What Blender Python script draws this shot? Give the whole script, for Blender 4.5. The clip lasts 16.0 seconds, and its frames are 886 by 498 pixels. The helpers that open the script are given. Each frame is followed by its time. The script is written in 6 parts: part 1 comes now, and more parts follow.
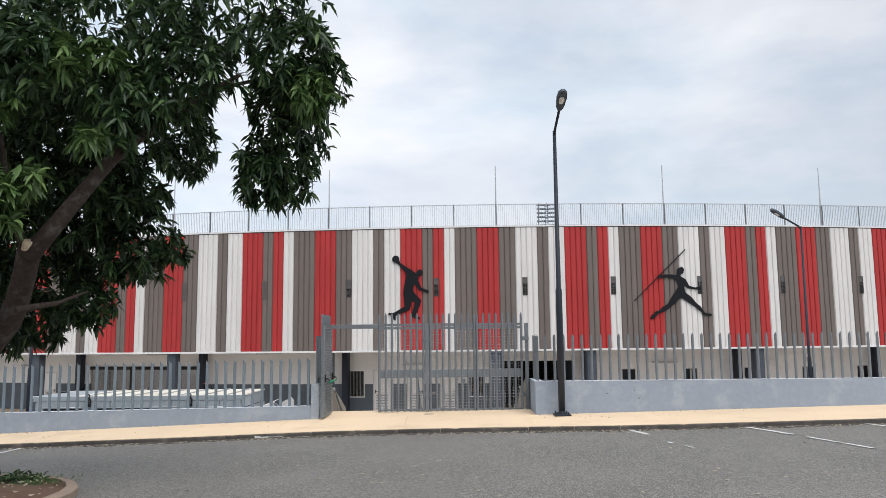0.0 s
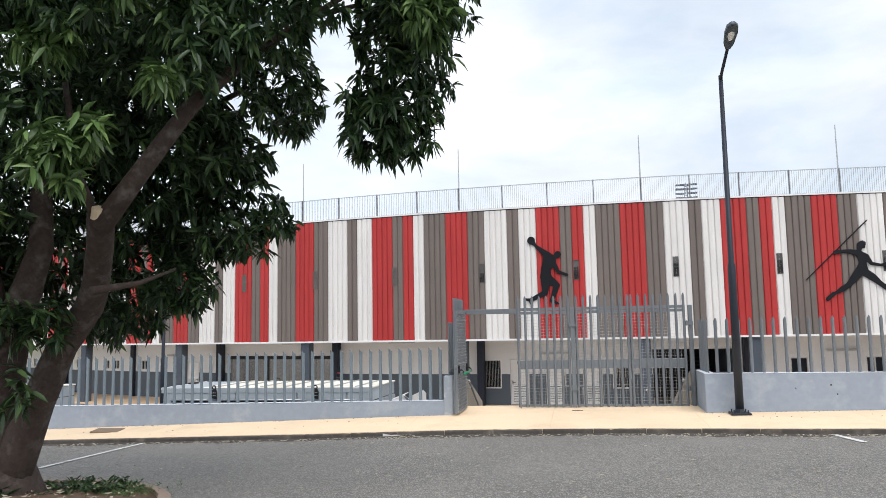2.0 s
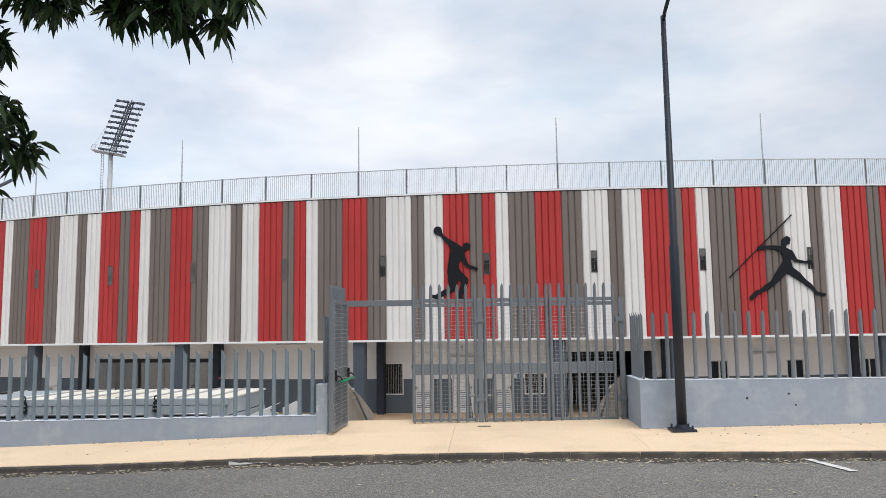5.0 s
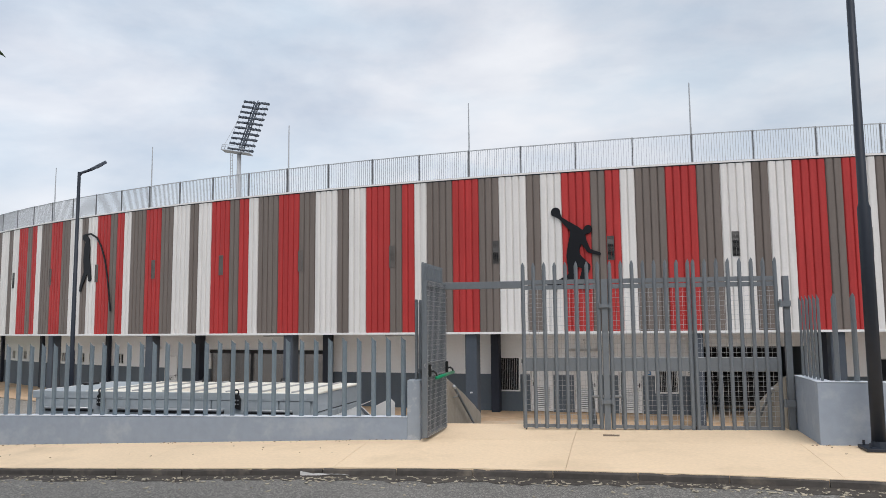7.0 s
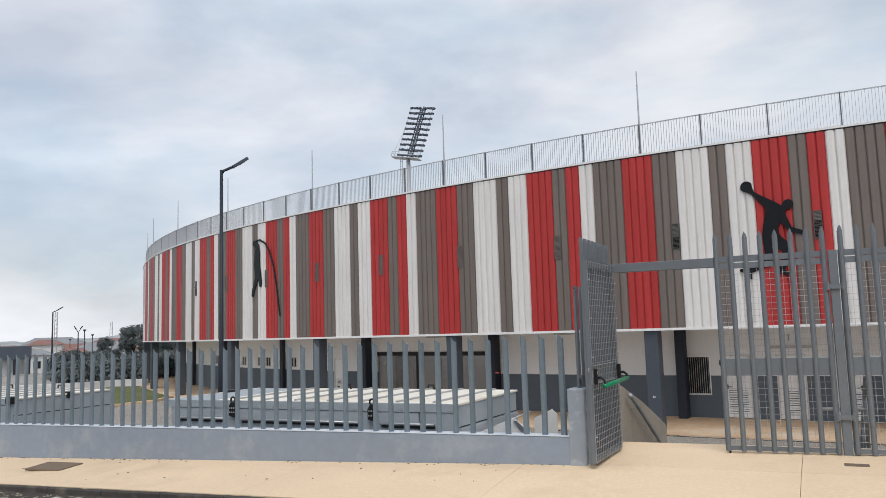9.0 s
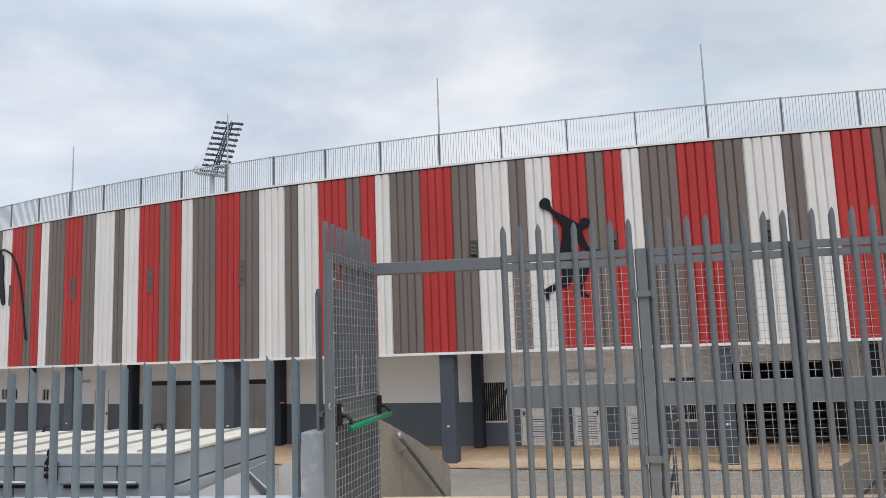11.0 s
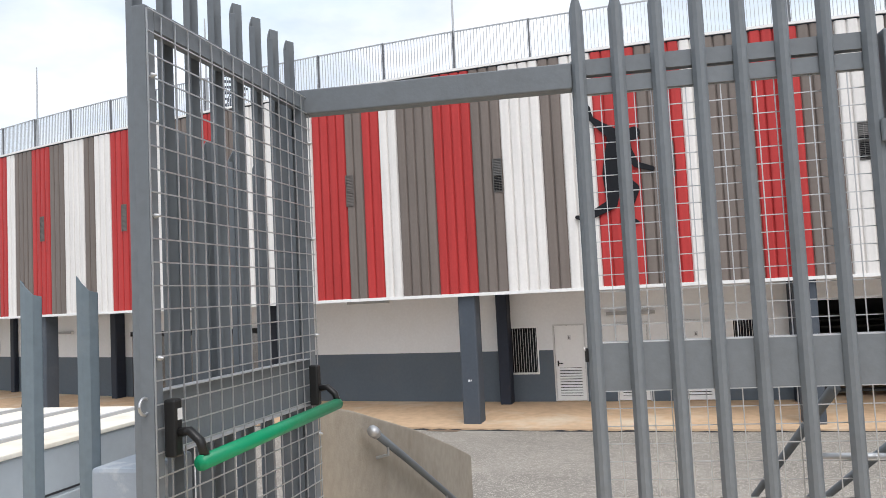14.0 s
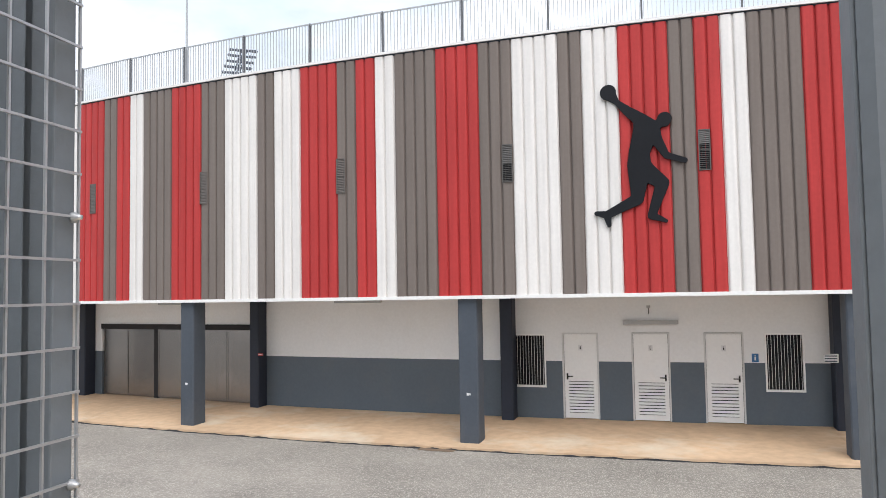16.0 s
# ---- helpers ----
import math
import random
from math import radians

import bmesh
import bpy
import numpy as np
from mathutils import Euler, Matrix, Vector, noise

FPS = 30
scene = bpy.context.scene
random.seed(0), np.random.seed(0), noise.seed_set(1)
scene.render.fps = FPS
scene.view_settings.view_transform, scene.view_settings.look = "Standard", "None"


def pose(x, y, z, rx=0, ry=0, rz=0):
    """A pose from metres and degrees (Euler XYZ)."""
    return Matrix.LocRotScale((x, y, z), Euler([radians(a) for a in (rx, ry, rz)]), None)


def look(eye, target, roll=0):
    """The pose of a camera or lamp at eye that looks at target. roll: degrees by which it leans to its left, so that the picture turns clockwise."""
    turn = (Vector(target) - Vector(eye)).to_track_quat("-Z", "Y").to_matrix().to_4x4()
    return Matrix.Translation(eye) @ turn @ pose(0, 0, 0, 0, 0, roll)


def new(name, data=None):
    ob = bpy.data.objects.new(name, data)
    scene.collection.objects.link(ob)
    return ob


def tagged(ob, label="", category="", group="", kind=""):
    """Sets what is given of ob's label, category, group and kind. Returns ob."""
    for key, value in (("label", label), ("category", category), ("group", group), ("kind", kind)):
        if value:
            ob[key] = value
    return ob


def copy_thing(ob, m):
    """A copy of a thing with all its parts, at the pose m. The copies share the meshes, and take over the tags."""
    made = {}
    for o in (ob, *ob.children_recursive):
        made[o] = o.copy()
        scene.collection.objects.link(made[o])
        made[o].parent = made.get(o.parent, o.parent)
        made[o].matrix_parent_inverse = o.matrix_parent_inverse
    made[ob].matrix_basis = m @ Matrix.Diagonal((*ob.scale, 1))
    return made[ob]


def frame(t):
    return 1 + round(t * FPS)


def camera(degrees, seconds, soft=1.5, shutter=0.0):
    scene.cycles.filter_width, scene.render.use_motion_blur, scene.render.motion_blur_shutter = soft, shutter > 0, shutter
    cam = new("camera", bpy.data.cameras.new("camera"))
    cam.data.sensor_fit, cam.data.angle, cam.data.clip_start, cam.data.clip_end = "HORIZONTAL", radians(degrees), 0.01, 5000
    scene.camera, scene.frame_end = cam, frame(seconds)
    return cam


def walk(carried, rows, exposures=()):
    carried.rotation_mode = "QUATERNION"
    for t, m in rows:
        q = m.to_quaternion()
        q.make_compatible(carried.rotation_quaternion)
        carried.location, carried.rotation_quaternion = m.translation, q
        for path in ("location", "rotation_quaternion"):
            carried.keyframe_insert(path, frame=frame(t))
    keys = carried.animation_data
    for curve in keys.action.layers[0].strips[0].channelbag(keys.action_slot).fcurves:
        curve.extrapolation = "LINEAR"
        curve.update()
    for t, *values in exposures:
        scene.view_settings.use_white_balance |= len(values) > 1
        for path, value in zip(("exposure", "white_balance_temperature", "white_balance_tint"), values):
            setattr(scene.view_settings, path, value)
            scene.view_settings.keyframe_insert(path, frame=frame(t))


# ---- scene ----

# ---------------------------------------------------------------- camera
cam = camera(60.46, 16.0, soft=0.6)
ROWS = [
    (0.0, 0.000, 0.000, 1.599, 0.37, 6.73, 0.57),
    (0.5, -0.089, 0.582, 1.579, 4.00, 7.00, 1.04),
    (1.0, -0.191, 1.144, 1.582, 7.92, 6.74, 1.44),
    (1.5, -0.273, 1.724, 1.573, 10.39, 6.22, 1.37),
    (2.0, -0.330, 2.353, 1.547, 10.37, 6.02, 1.03),
    (2.5, -0.364, 2.992, 1.505, 8.77, 5.98, 0.49),
    (3.0, -0.342, 3.644, 1.454, 6.96, 5.98, 0.30),
    (3.5, -0.353, 4.270, 1.427, 5.18, 6.07, 0.28),
    (4.0, -0.336, 4.802, 1.434, 4.04, 6.07, 0.69),
    (4.2, -0.325, 5.036, 1.431, 3.63, 6.07, 0.80),
    (6.3, -0.309, 7.574, 1.312, 6.27, 6.30, 0.65),
    (6.5, -0.310, 7.812, 1.299, 7.98, 6.21, 0.69),
    (7.0, -0.381, 8.419, 1.281, 12.86, 5.83, 0.50),
    (7.5, -0.497, 9.010, 1.258, 18.21, 5.08, 0.49),
    (8.0, -0.578, 9.615, 1.228, 23.26, 4.43, 0.80),
    (8.5, -0.724, 10.194, 1.212, 26.50, 4.77, 1.23),
    (9.0, -0.802, 10.807, 1.216, 26.03, 6.09, 1.70),
    (9.5, -0.845, 11.437, 1.196, 21.31, 7.17, 1.83),
    (10.0, -0.865, 12.108, 1.183, 14.73, 7.40, 1.69),
    (10.2, -0.870, 12.372, 1.170, 12.26, 7.41, 1.58),
    (12.3, -1.250, 15.120, 1.085, 12.01, 7.86, 2.22),
    (12.5, -1.304, 15.348, 1.077, 14.72, 7.89, 2.63),
    (13.0, -1.444, 15.907, 1.060, 18.63, 6.59, 2.80),
    (13.5, -1.614, 16.617, 1.027, 16.66, 3.93, 2.97),
    (14.0, -1.708, 17.348, 1.001, 13.57, 3.62, 2.80),
    (14.5, -1.851, 18.031, 1.149, 11.11, 4.11, 2.81),
    (15.0, -1.928, 18.609, 1.155, 11.04, 4.34, 2.25),
    (15.5, -2.108, 19.091, 1.148, 12.49, 3.89, 1.46),
    (16.0, -2.210, 19.539, 1.164, 13.51, 3.22, 0.98),
]
walk(cam, [(t, pose(x, y, z, 90 + pitch, roll, yaw)) for t, x, y, z, yaw, pitch, roll in ROWS], exposures=[(t, e, 6330, 12) for t, e in ((0.0, -0.20), (1.5, 0.04), (2.5, 0.0), (3.5, -0.11), (5.5, -0.26), (7.0, -0.38), (8.3, -0.32), (9.5, -0.50), (10.0, -0.46), (12.5, -0.25), (13.5, -0.06), (14.0, 0.08), (14.5, 0.31), (15.0, 0.30), (16.0, 0.20))])

# ---------------------------------------------------------------- light
SUN_ELEVATION, SUN_AZIMUTH = radians(54), radians(150)  # clockwise from +y
world = bpy.data.worlds.new("sky")
scene.world = world
world.use_nodes = True
wn, wl = world.node_tree.nodes, world.node_tree.links
wn.clear()
w_out = wn.new("ShaderNodeOutputWorld")
w_sky = wn.new("ShaderNodeTexSky")
w_sky.sky_type, w_sky.sun_disc = "NISHITA", False
w_sky.sun_elevation, w_sky.sun_rotation = SUN_ELEVATION, SUN_AZIMUTH
w_sky.air_density, w_sky.dust_density = 1.0, 3.0
w_clear = wn.new("ShaderNodeBackground")
w_clear.inputs["Strength"].default_value = 0.15
w_cloud = wn.new("ShaderNodeBackground")
w_mix = wn.new("ShaderNodeMixShader")
w_co = wn.new("ShaderNodeTexCoord")
w_map = wn.new("ShaderNodeMapping")
w_map.inputs["Scale"].default_value = (1.0, 1.0, 2.6)
w_n1 = wn.new("ShaderNodeTexNoise")
w_n1.inputs["Scale"].default_value, w_n1.inputs["Detail"].default_value, w_n1.inputs["Roughness"].default_value = 2.3, 7.0, 0.52
w_n1.inputs["Distortion"].default_value = 0.25
w_ramp = wn.new("ShaderNodeValToRGB")
w_ramp.color_ramp.elements[0].position, w_ramp.color_ramp.elements[0].color = 0.34, (0.50, 0.50, 0.50, 1)
w_ramp.color_ramp.elements[1].position, w_ramp.color_ramp.elements[1].color = 0.62, (0.97, 0.97, 0.97, 1)
w_n2 = wn.new("ShaderNodeTexNoise")
w_n2.inputs["Scale"].default_value, w_n2.inputs["Detail"].default_value, w_n2.inputs["Roughness"].default_value = 3.2, 7.0, 0.55
w_shade = wn.new("ShaderNodeValToRGB")
w_shade.color_ramp.elements[0].position, w_shade.color_ramp.elements[0].color = 0.36, (0.775, 0.875, 0.955, 1)
w_shade.color_ramp.elements[1].position, w_shade.color_ramp.elements[1].color = 0.60, (1.0, 1.02, 1.035, 1)
# the cloud layer's brightness is raised towards the west
w_dir = wn.new("ShaderNodeSeparateXYZ")
w_west = wn.new("ShaderNodeMapRange")
for _name, _value in (("From Min", -0.9), ("From Max", 0.6), ("To Min", 1.32), ("To Max", 0.98)):
    w_west.inputs[_name].default_value = _value
wl.new(w_co.outputs["Generated"], w_dir.inputs["Vector"])
wl.new(w_dir.outputs["X"], w_west.inputs["Value"])
wl.new(w_west.outputs["Result"], w_cloud.inputs["Strength"])
wl.new(w_co.outputs["Generated"], w_map.inputs["Vector"])
wl.new(w_map.outputs["Vector"], w_n1.inputs["Vector"])
wl.new(w_map.outputs["Vector"], w_n2.inputs["Vector"])
wl.new(w_n1.outputs["Fac"], w_ramp.inputs["Fac"])
wl.new(w_n2.outputs["Fac"], w_shade.inputs["Fac"])
wl.new(w_sky.outputs["Color"], w_clear.inputs["Color"])
wl.new(w_shade.outputs["Color"], w_cloud.inputs["Color"])
wl.new(w_ramp.outputs["Color"], w_mix.inputs["Fac"])
wl.new(w_clear.outputs["Background"], w_mix.inputs[1])
wl.new(w_cloud.outputs["Background"], w_mix.inputs[2])
wl.new(w_mix.outputs["Shader"], w_out.inputs["Surface"])

sun_data = bpy.data.lights.new("sun", "SUN")
sun_data.energy, sun_data.angle, sun_data.color = 2.0, radians(42), (1.0, 0.965, 0.92)
sun = new("sun", sun_data)
sun_dir = Vector((math.sin(SUN_AZIMUTH) * math.cos(SUN_ELEVATION), math.cos(SUN_AZIMUTH) * math.cos(SUN_ELEVATION), math.sin(SUN_ELEVATION)))
sun.matrix_world = look(tuple(sun_dir * 60), (0, 0, 0))


# ---------------------------------------------------------------- materials
def mat(name, color, rough=0.7, metal=0.0, vary=0.12, coarse=0.6, fine=14.0, bump=0.1, bump_scale=60.0, stain=None, stain_amount=0.0, stain_scale=1.2, spread=0.0, spec=0.4, streak=0.0):
    """A painted, mineral or metal surface: coarse and fine variation of tone, stains, streaks and fine relief."""
    m = bpy.data.materials.new(name)
    m.use_nodes = True
    n, l = m.node_tree.nodes, m.node_tree.links
    b = n["Principled BSDF"]
    b.inputs["Roughness"].default_value, b.inputs["Metallic"].default_value = rough, metal
    b.inputs["Specular IOR Level"].default_value = spec
    co = n.new("ShaderNodeTexCoord")
    geo = n.new("ShaderNodeNewGeometry")
    n1 = n.new("ShaderNodeTexNoise")
    n1.inputs["Scale"].default_value, n1.inputs["Detail"].default_value = coarse, 6.0
    n2 = n.new("ShaderNodeTexNoise")
    n2.inputs["Scale"].default_value, n2.inputs["Detail"].default_value = fine, 8.0
    for q in (n1, n2):
        l.new(geo.outputs["Position"], q.inputs["Vector"])
    add = n.new("ShaderNodeMath")
    add.operation = "ADD"
    l.new(n1.outputs["Fac"], add.inputs[0])
    l.new(n2.outputs["Fac"], add.inputs[1])
    rng = n.new("ShaderNodeMapRange")
    rng.inputs["From Min"].default_value, rng.inputs["From Max"].default_value = 0.6, 1.4
    rng.inputs["To Min"].default_value, rng.inputs["To Max"].default_value = 1 - vary, 1 + vary
    l.new(add.outputs[0], rng.inputs["Value"])
    tone = rng.outputs["Result"]
    if spread:
        info = n.new("ShaderNodeObjectInfo")
        r2 = n.new("ShaderNodeMapRange")
        r2.inputs["To Min"].default_value, r2.inputs["To Max"].default_value = 1 - spread, 1 + spread
        l.new(info.outputs["Random"], r2.inputs["Value"])
        mul = n.new("ShaderNodeMath")
        mul.operation = "MULTIPLY"
        l.new(tone, mul.inputs[0])
        l.new(r2.outputs["Result"], mul.inputs[1])
        tone = mul.outputs[0]
    if streak:
        mp = n.new("ShaderNodeMapping")
        mp.inputs["Scale"].default_value = (9.0, 9.0, 0.35)
        l.new(geo.outputs["Position"], mp.inputs["Vector"])
        n4 = n.new("ShaderNodeTexNoise")
        n4.inputs["Scale"].default_value, n4.inputs["Detail"].default_value = 1.0, 5.0
        l.new(mp.outputs["Vector"], n4.inputs["Vector"])
        r3 = n.new("ShaderNodeMapRange")
        r3.inputs["From Min"].default_value, r3.inputs["From Max"].default_value = 0.35, 0.65
        r3.inputs["To Min"].default_value, r3.inputs["To Max"].default_value = 1 - streak, 1 + streak * 0.4
        l.new(n4.outputs["Fac"], r3.inputs["Value"])
        mul2 = n.new("ShaderNodeMath")
        mul2.operation = "MULTIPLY"
        l.new(tone, mul2.inputs[0])
        l.new(r3.outputs["Result"], mul2.inputs[1])
        tone = mul2.outputs[0]
    vec = n.new("ShaderNodeVectorMath")
    vec.operation = "SCALE"
    vec.inputs[0].default_value = color
    l.new(tone, vec.inputs["Scale"])
    out = vec.outputs["Vector"]
    if stain:
        n3 = n.new("ShaderNodeTexNoise")
        n3.inputs["Scale"].default_value, n3.inputs["Detail"].default_value, n3.inputs["Roughness"].default_value = stain_scale, 9.0, 0.62
        l.new(geo.outputs["Position"], n3.inputs["Vector"])
        ramp = n.new("ShaderNodeMapRange")
        ramp.inputs["From Min"].default_value, ramp.inputs["From Max"].default_value = 0.52, 0.72
        ramp.inputs["To Max"].default_value = stain_amount
        l.new(n3.outputs["Fac"], ramp.inputs["Value"])
        mix = n.new("ShaderNodeMix")
        mix.data_type = "RGBA"
        l.new(ramp.outputs["Result"], mix.inputs["Factor"])
        l.new(out, mix.inputs["A"])
        mix.inputs["B"].default_value = (*stain, 1)
        out = mix.outputs["Result"]
    l.new(out, b.inputs["Base Color"])
    if bump:
        nb = n.new("ShaderNodeTexNoise")
        nb.inputs["Scale"].default_value, nb.inputs["Detail"].default_value = bump_scale, 4.0
        l.new(geo.outputs["Position"], nb.inputs["Vector"])
        bp = n.new("ShaderNodeBump")
        bp.inputs["Strength"].default_value, bp.inputs["Distance"].default_value = bump, 0.01
        l.new(nb.outputs["Fac"], bp.inputs["Height"])
        l.new(bp.outputs["Normal"], b.inputs["Normal"])
    return m


WHITE_PANEL = mat("white coated sheet", (0.765, 0.738, 0.705), 0.45, vary=0.05, spread=0.03, streak=0.07, bump=0.03)
RED_PANEL = mat("red coated sheet", (0.455, 0.046, 0.044), 0.5, vary=0.08, spec=0.22, spread=0.06, streak=0.10, bump=0.03)
TAUPE_PANEL = mat("taupe coated sheet", (0.183, 0.154, 0.136), 0.5, vary=0.07, spec=0.22, spread=0.05, streak=0.08, bump=0.03)
TRIM_WHITE = mat("white trim paint", (0.80, 0.79, 0.77), 0.5, vary=0.06)
CAP_GREY = mat("pale grey capping", (0.42, 0.42, 0.42), 0.5, vary=0.08)
WALL_WHITE = mat("off-white render", (0.83, 0.835, 0.84), 0.85, vary=0.05, stain=(0.6, 0.57, 0.52), stain_amount=0.12)
WALL_GREY = mat("slate grey masonry paint", (0.114, 0.141, 0.168), 0.7, vary=0.08, stain=(0.16, 0.15, 0.14), stain_amount=0.2)
COLUMN_GREY = mat("dark grey column paint", (0.064, 0.077, 0.096), 0.65, vary=0.10, stain=(0.16, 0.16, 0.16), stain_amount=0.25)
# dark pilaster grey, deepened to hold the shade under the overhang
SHADED_GREY = mat("near-black grey, shade in colour", (0.022, 0.028, 0.044), 0.6, vary=0.12)
PIER = mat("scuffed blue-grey pier paint", (0.31, 0.355, 0.41), 0.8, vary=0.08, fine=9, stain=(0.62, 0.63, 0.63), stain_amount=0.75, stain_scale=5.5, bump=0.2)
# stair concrete darkened to hold the shade inside the bay
STAIR_SHADE = mat("stair concrete, bay shade in colour", (0.055, 0.053, 0.05), 0.9, vary=0.2)
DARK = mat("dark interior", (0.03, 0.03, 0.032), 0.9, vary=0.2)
STEEL_GREY = mat("grey painted steel", (0.160, 0.180, 0.198), 0.5, vary=0.10, fine=30, stain=(0.10, 0.10, 0.10), stain_amount=0.25, stain_scale=4, spread=0.05)
STEEL_BLUE = mat("blue-grey painted palisade steel", (0.168, 0.214, 0.248), 0.5, vary=0.12, fine=30, stain=(0.30, 0.32, 0.33), stain_amount=0.2, stain_scale=5, spread=0.08)
GALV = mat("galvanised steel", (0.50, 0.51, 0.52), 0.42, metal=0.7, vary=0.12, fine=30)
GALV_PALE = mat("pale galvanised fence steel", (0.46, 0.475, 0.49), 0.55, metal=0.2, vary=0.08)
POLE_DARK = mat("dark lamp post paint", (0.016, 0.022, 0.034), 0.5, vary=0.15)
PLINTH = mat("blue-grey painted plinth", (0.285, 0.335, 0.405), 0.8, vary=0.08, fine=9, stain=(0.50, 0.53, 0.56), stain_amount=0.45, stain_scale=1.8, bump=0.15)
# worn wall-top paint, paled to hold the sky light on it
LIT_TOP = mat("pale worn wall top, sky light in colour", (0.66, 0.70, 0.75), 0.8, vary=0.12, fine=12, stain=(0.36, 0.42, 0.48), stain_amount=0.6, stain_scale=3.0)
CONCRETE = mat("raw concrete", (0.36, 0.32, 0.26), 0.9, vary=0.16, stain=(0.22, 0.18, 0.13), stain_amount=0.5, stain_scale=1.6, bump=0.25)
PAVING = mat("sand coloured paving concrete", (0.82, 0.635, 0.43), 0.9, vary=0.09, fine=22, stain=(0.56, 0.42, 0.27), stain_amount=0.4, stain_scale=0.9, bump=0.2, spread=0.03)
APRON = mat("ochre apron concrete", (0.57, 0.405, 0.262), 0.8, vary=0.18, coarse=0.5, fine=4.0, stain=(0.68, 0.62, 0.50), stain_amount=0.85, stain_scale=0.45, bump=0.15, spread=0.06)
KERB = mat("weathered kerb concrete", (0.085, 0.076, 0.068), 0.9, vary=0.25, stain=(0.30, 0.25, 0.19), stain_amount=0.5, stain_scale=2.5, bump=0.3, spread=0.12)
ISLAND_KERB = mat("island kerb concrete", (0.33, 0.25, 0.19), 0.9, vary=0.2, stain=(0.2, 0.16, 0.12), stain_amount=0.5, stain_scale=3, bump=0.3)
SOIL = mat("red brown soil", (0.14, 0.082, 0.05), 0.95, vary=0.3, fine=25, stain=(0.22, 0.16, 0.10), stain_amount=0.5, bump=0.6, bump_scale=40)
SILT = mat("dark gutter silt", (0.062, 0.053, 0.044), 0.95, vary=0.35, fine=22, stain=(0.15, 0.135, 0.115), stain_amount=0.6, stain_scale=6.0, bump=0.7, bump_scale=70)
BARK = mat("mango bark with pale lichen", (0.060, 0.044, 0.036), 0.95, vary=0.42, fine=16, stain=(0.19, 0.175, 0.155), stain_amount=0.55, stain_scale=5.5, bump=0.9, bump_scale=28)
CUT_WOOD = mat("pale cut wood", (0.62, 0.50, 0.34), 0.9, vary=0.2)
BLACK_PLATE = mat("black painted plate", (0.009, 0.010, 0.013), 0.5, vary=0.2, spec=0.22)
BLACK_PLASTIC = mat("black plastic", (0.012, 0.012, 0.012), 0.4, vary=0.1)
GREEN_BAR = mat("green push bar enamel", (0.0, 0.24, 0.105), 0.35, vary=0.06)
DOOR_WHITE = mat("white door leaf", (0.89, 0.89, 0.88), 0.5, vary=0.04)
BAR_WHITE = mat("white bar paint", (0.66, 0.66, 0.655), 0.5, vary=0.06)
SHUTTER = mat("brushed shutter metal", (0.27, 0.25, 0.235), 0.27, metal=1.0, vary=0.10, stain=(0.42, 0.38, 0.35), stain_amount=0.4, stain_scale=0.8, streak=0.05)
BOX_GREY = mat("pale grey container paint", (0.36, 0.40, 0.425), 0.6, vary=0.06, stain=(0.28, 0.30, 0.31), stain_amount=0.3)
BOX_ROOF = mat("cream container roof", (0.80, 0.765, 0.665), 0.6, vary=0.07, stain=(0.50, 0.36, 0.20), stain_amount=0.45, stain_scale=0.8)
GRILLE_TAUPE = mat("taupe louvre metal", (0.135, 0.117, 0.105), 0.5, vary=0.1)
GRILLE = mat("grey louvre metal", (0.10, 0.095, 0.09), 0.5, vary=0.1)
GRILLE_POST = mat("weathered fence post steel", (0.13, 0.135, 0.145), 0.55, vary=0.1)
FLOOD_GREY = mat("grey floodlight housing", (0.085, 0.10, 0.125), 0.5, metal=0.3, vary=0.1)
GRASS_GREEN = mat("dry lawn green", (0.115, 0.135, 0.042), 0.95, vary=0.3, fine=30, bump=0.5, stain=(0.20, 0.16, 0.09), stain_amount=0.6, stain_scale=0.5)
HOUSE_WHITE = mat("white house wall", (0.66, 0.65, 0.63), 0.9, vary=0.08, coarse=0.1, fine=1.0)
HOUSE_SAND = mat("sand house wall", (0.42, 0.37, 0.31), 0.9, vary=0.1, coarse=0.1, fine=1.0)
ROOF_RED = mat("faded red roof sheet", (0.25, 0.135, 0.11), 0.8, vary=0.15, coarse=0.2, fine=2.0)
ROOF_GREY = mat("grey roof sheet", (0.25, 0.26, 0.27), 0.8, vary=0.15, coarse=0.2, fine=2.0)
PLATE_BROWN = mat("rusty cover plate", (0.20, 0.145, 0.10), 0.8, vary=0.2, bump=0.3)
CABINET = mat("dark green cabinet paint", (0.018, 0.030, 0.030), 0.5, vary=0.15)
SIGN_BLUE = mat("blue sign", (0.05, 0.16, 0.34), 0.5)
SIGN_RED = mat("red label", (0.42, 0.05, 0.045), 0.5)
SIGN_WHITE = mat("white sign", (0.72, 0.72, 0.72), 0.5, vary=0.03)
LITTER = mat("dry leaf litter", (0.42, 0.37, 0.28), 0.9, vary=0.35, fine=40)


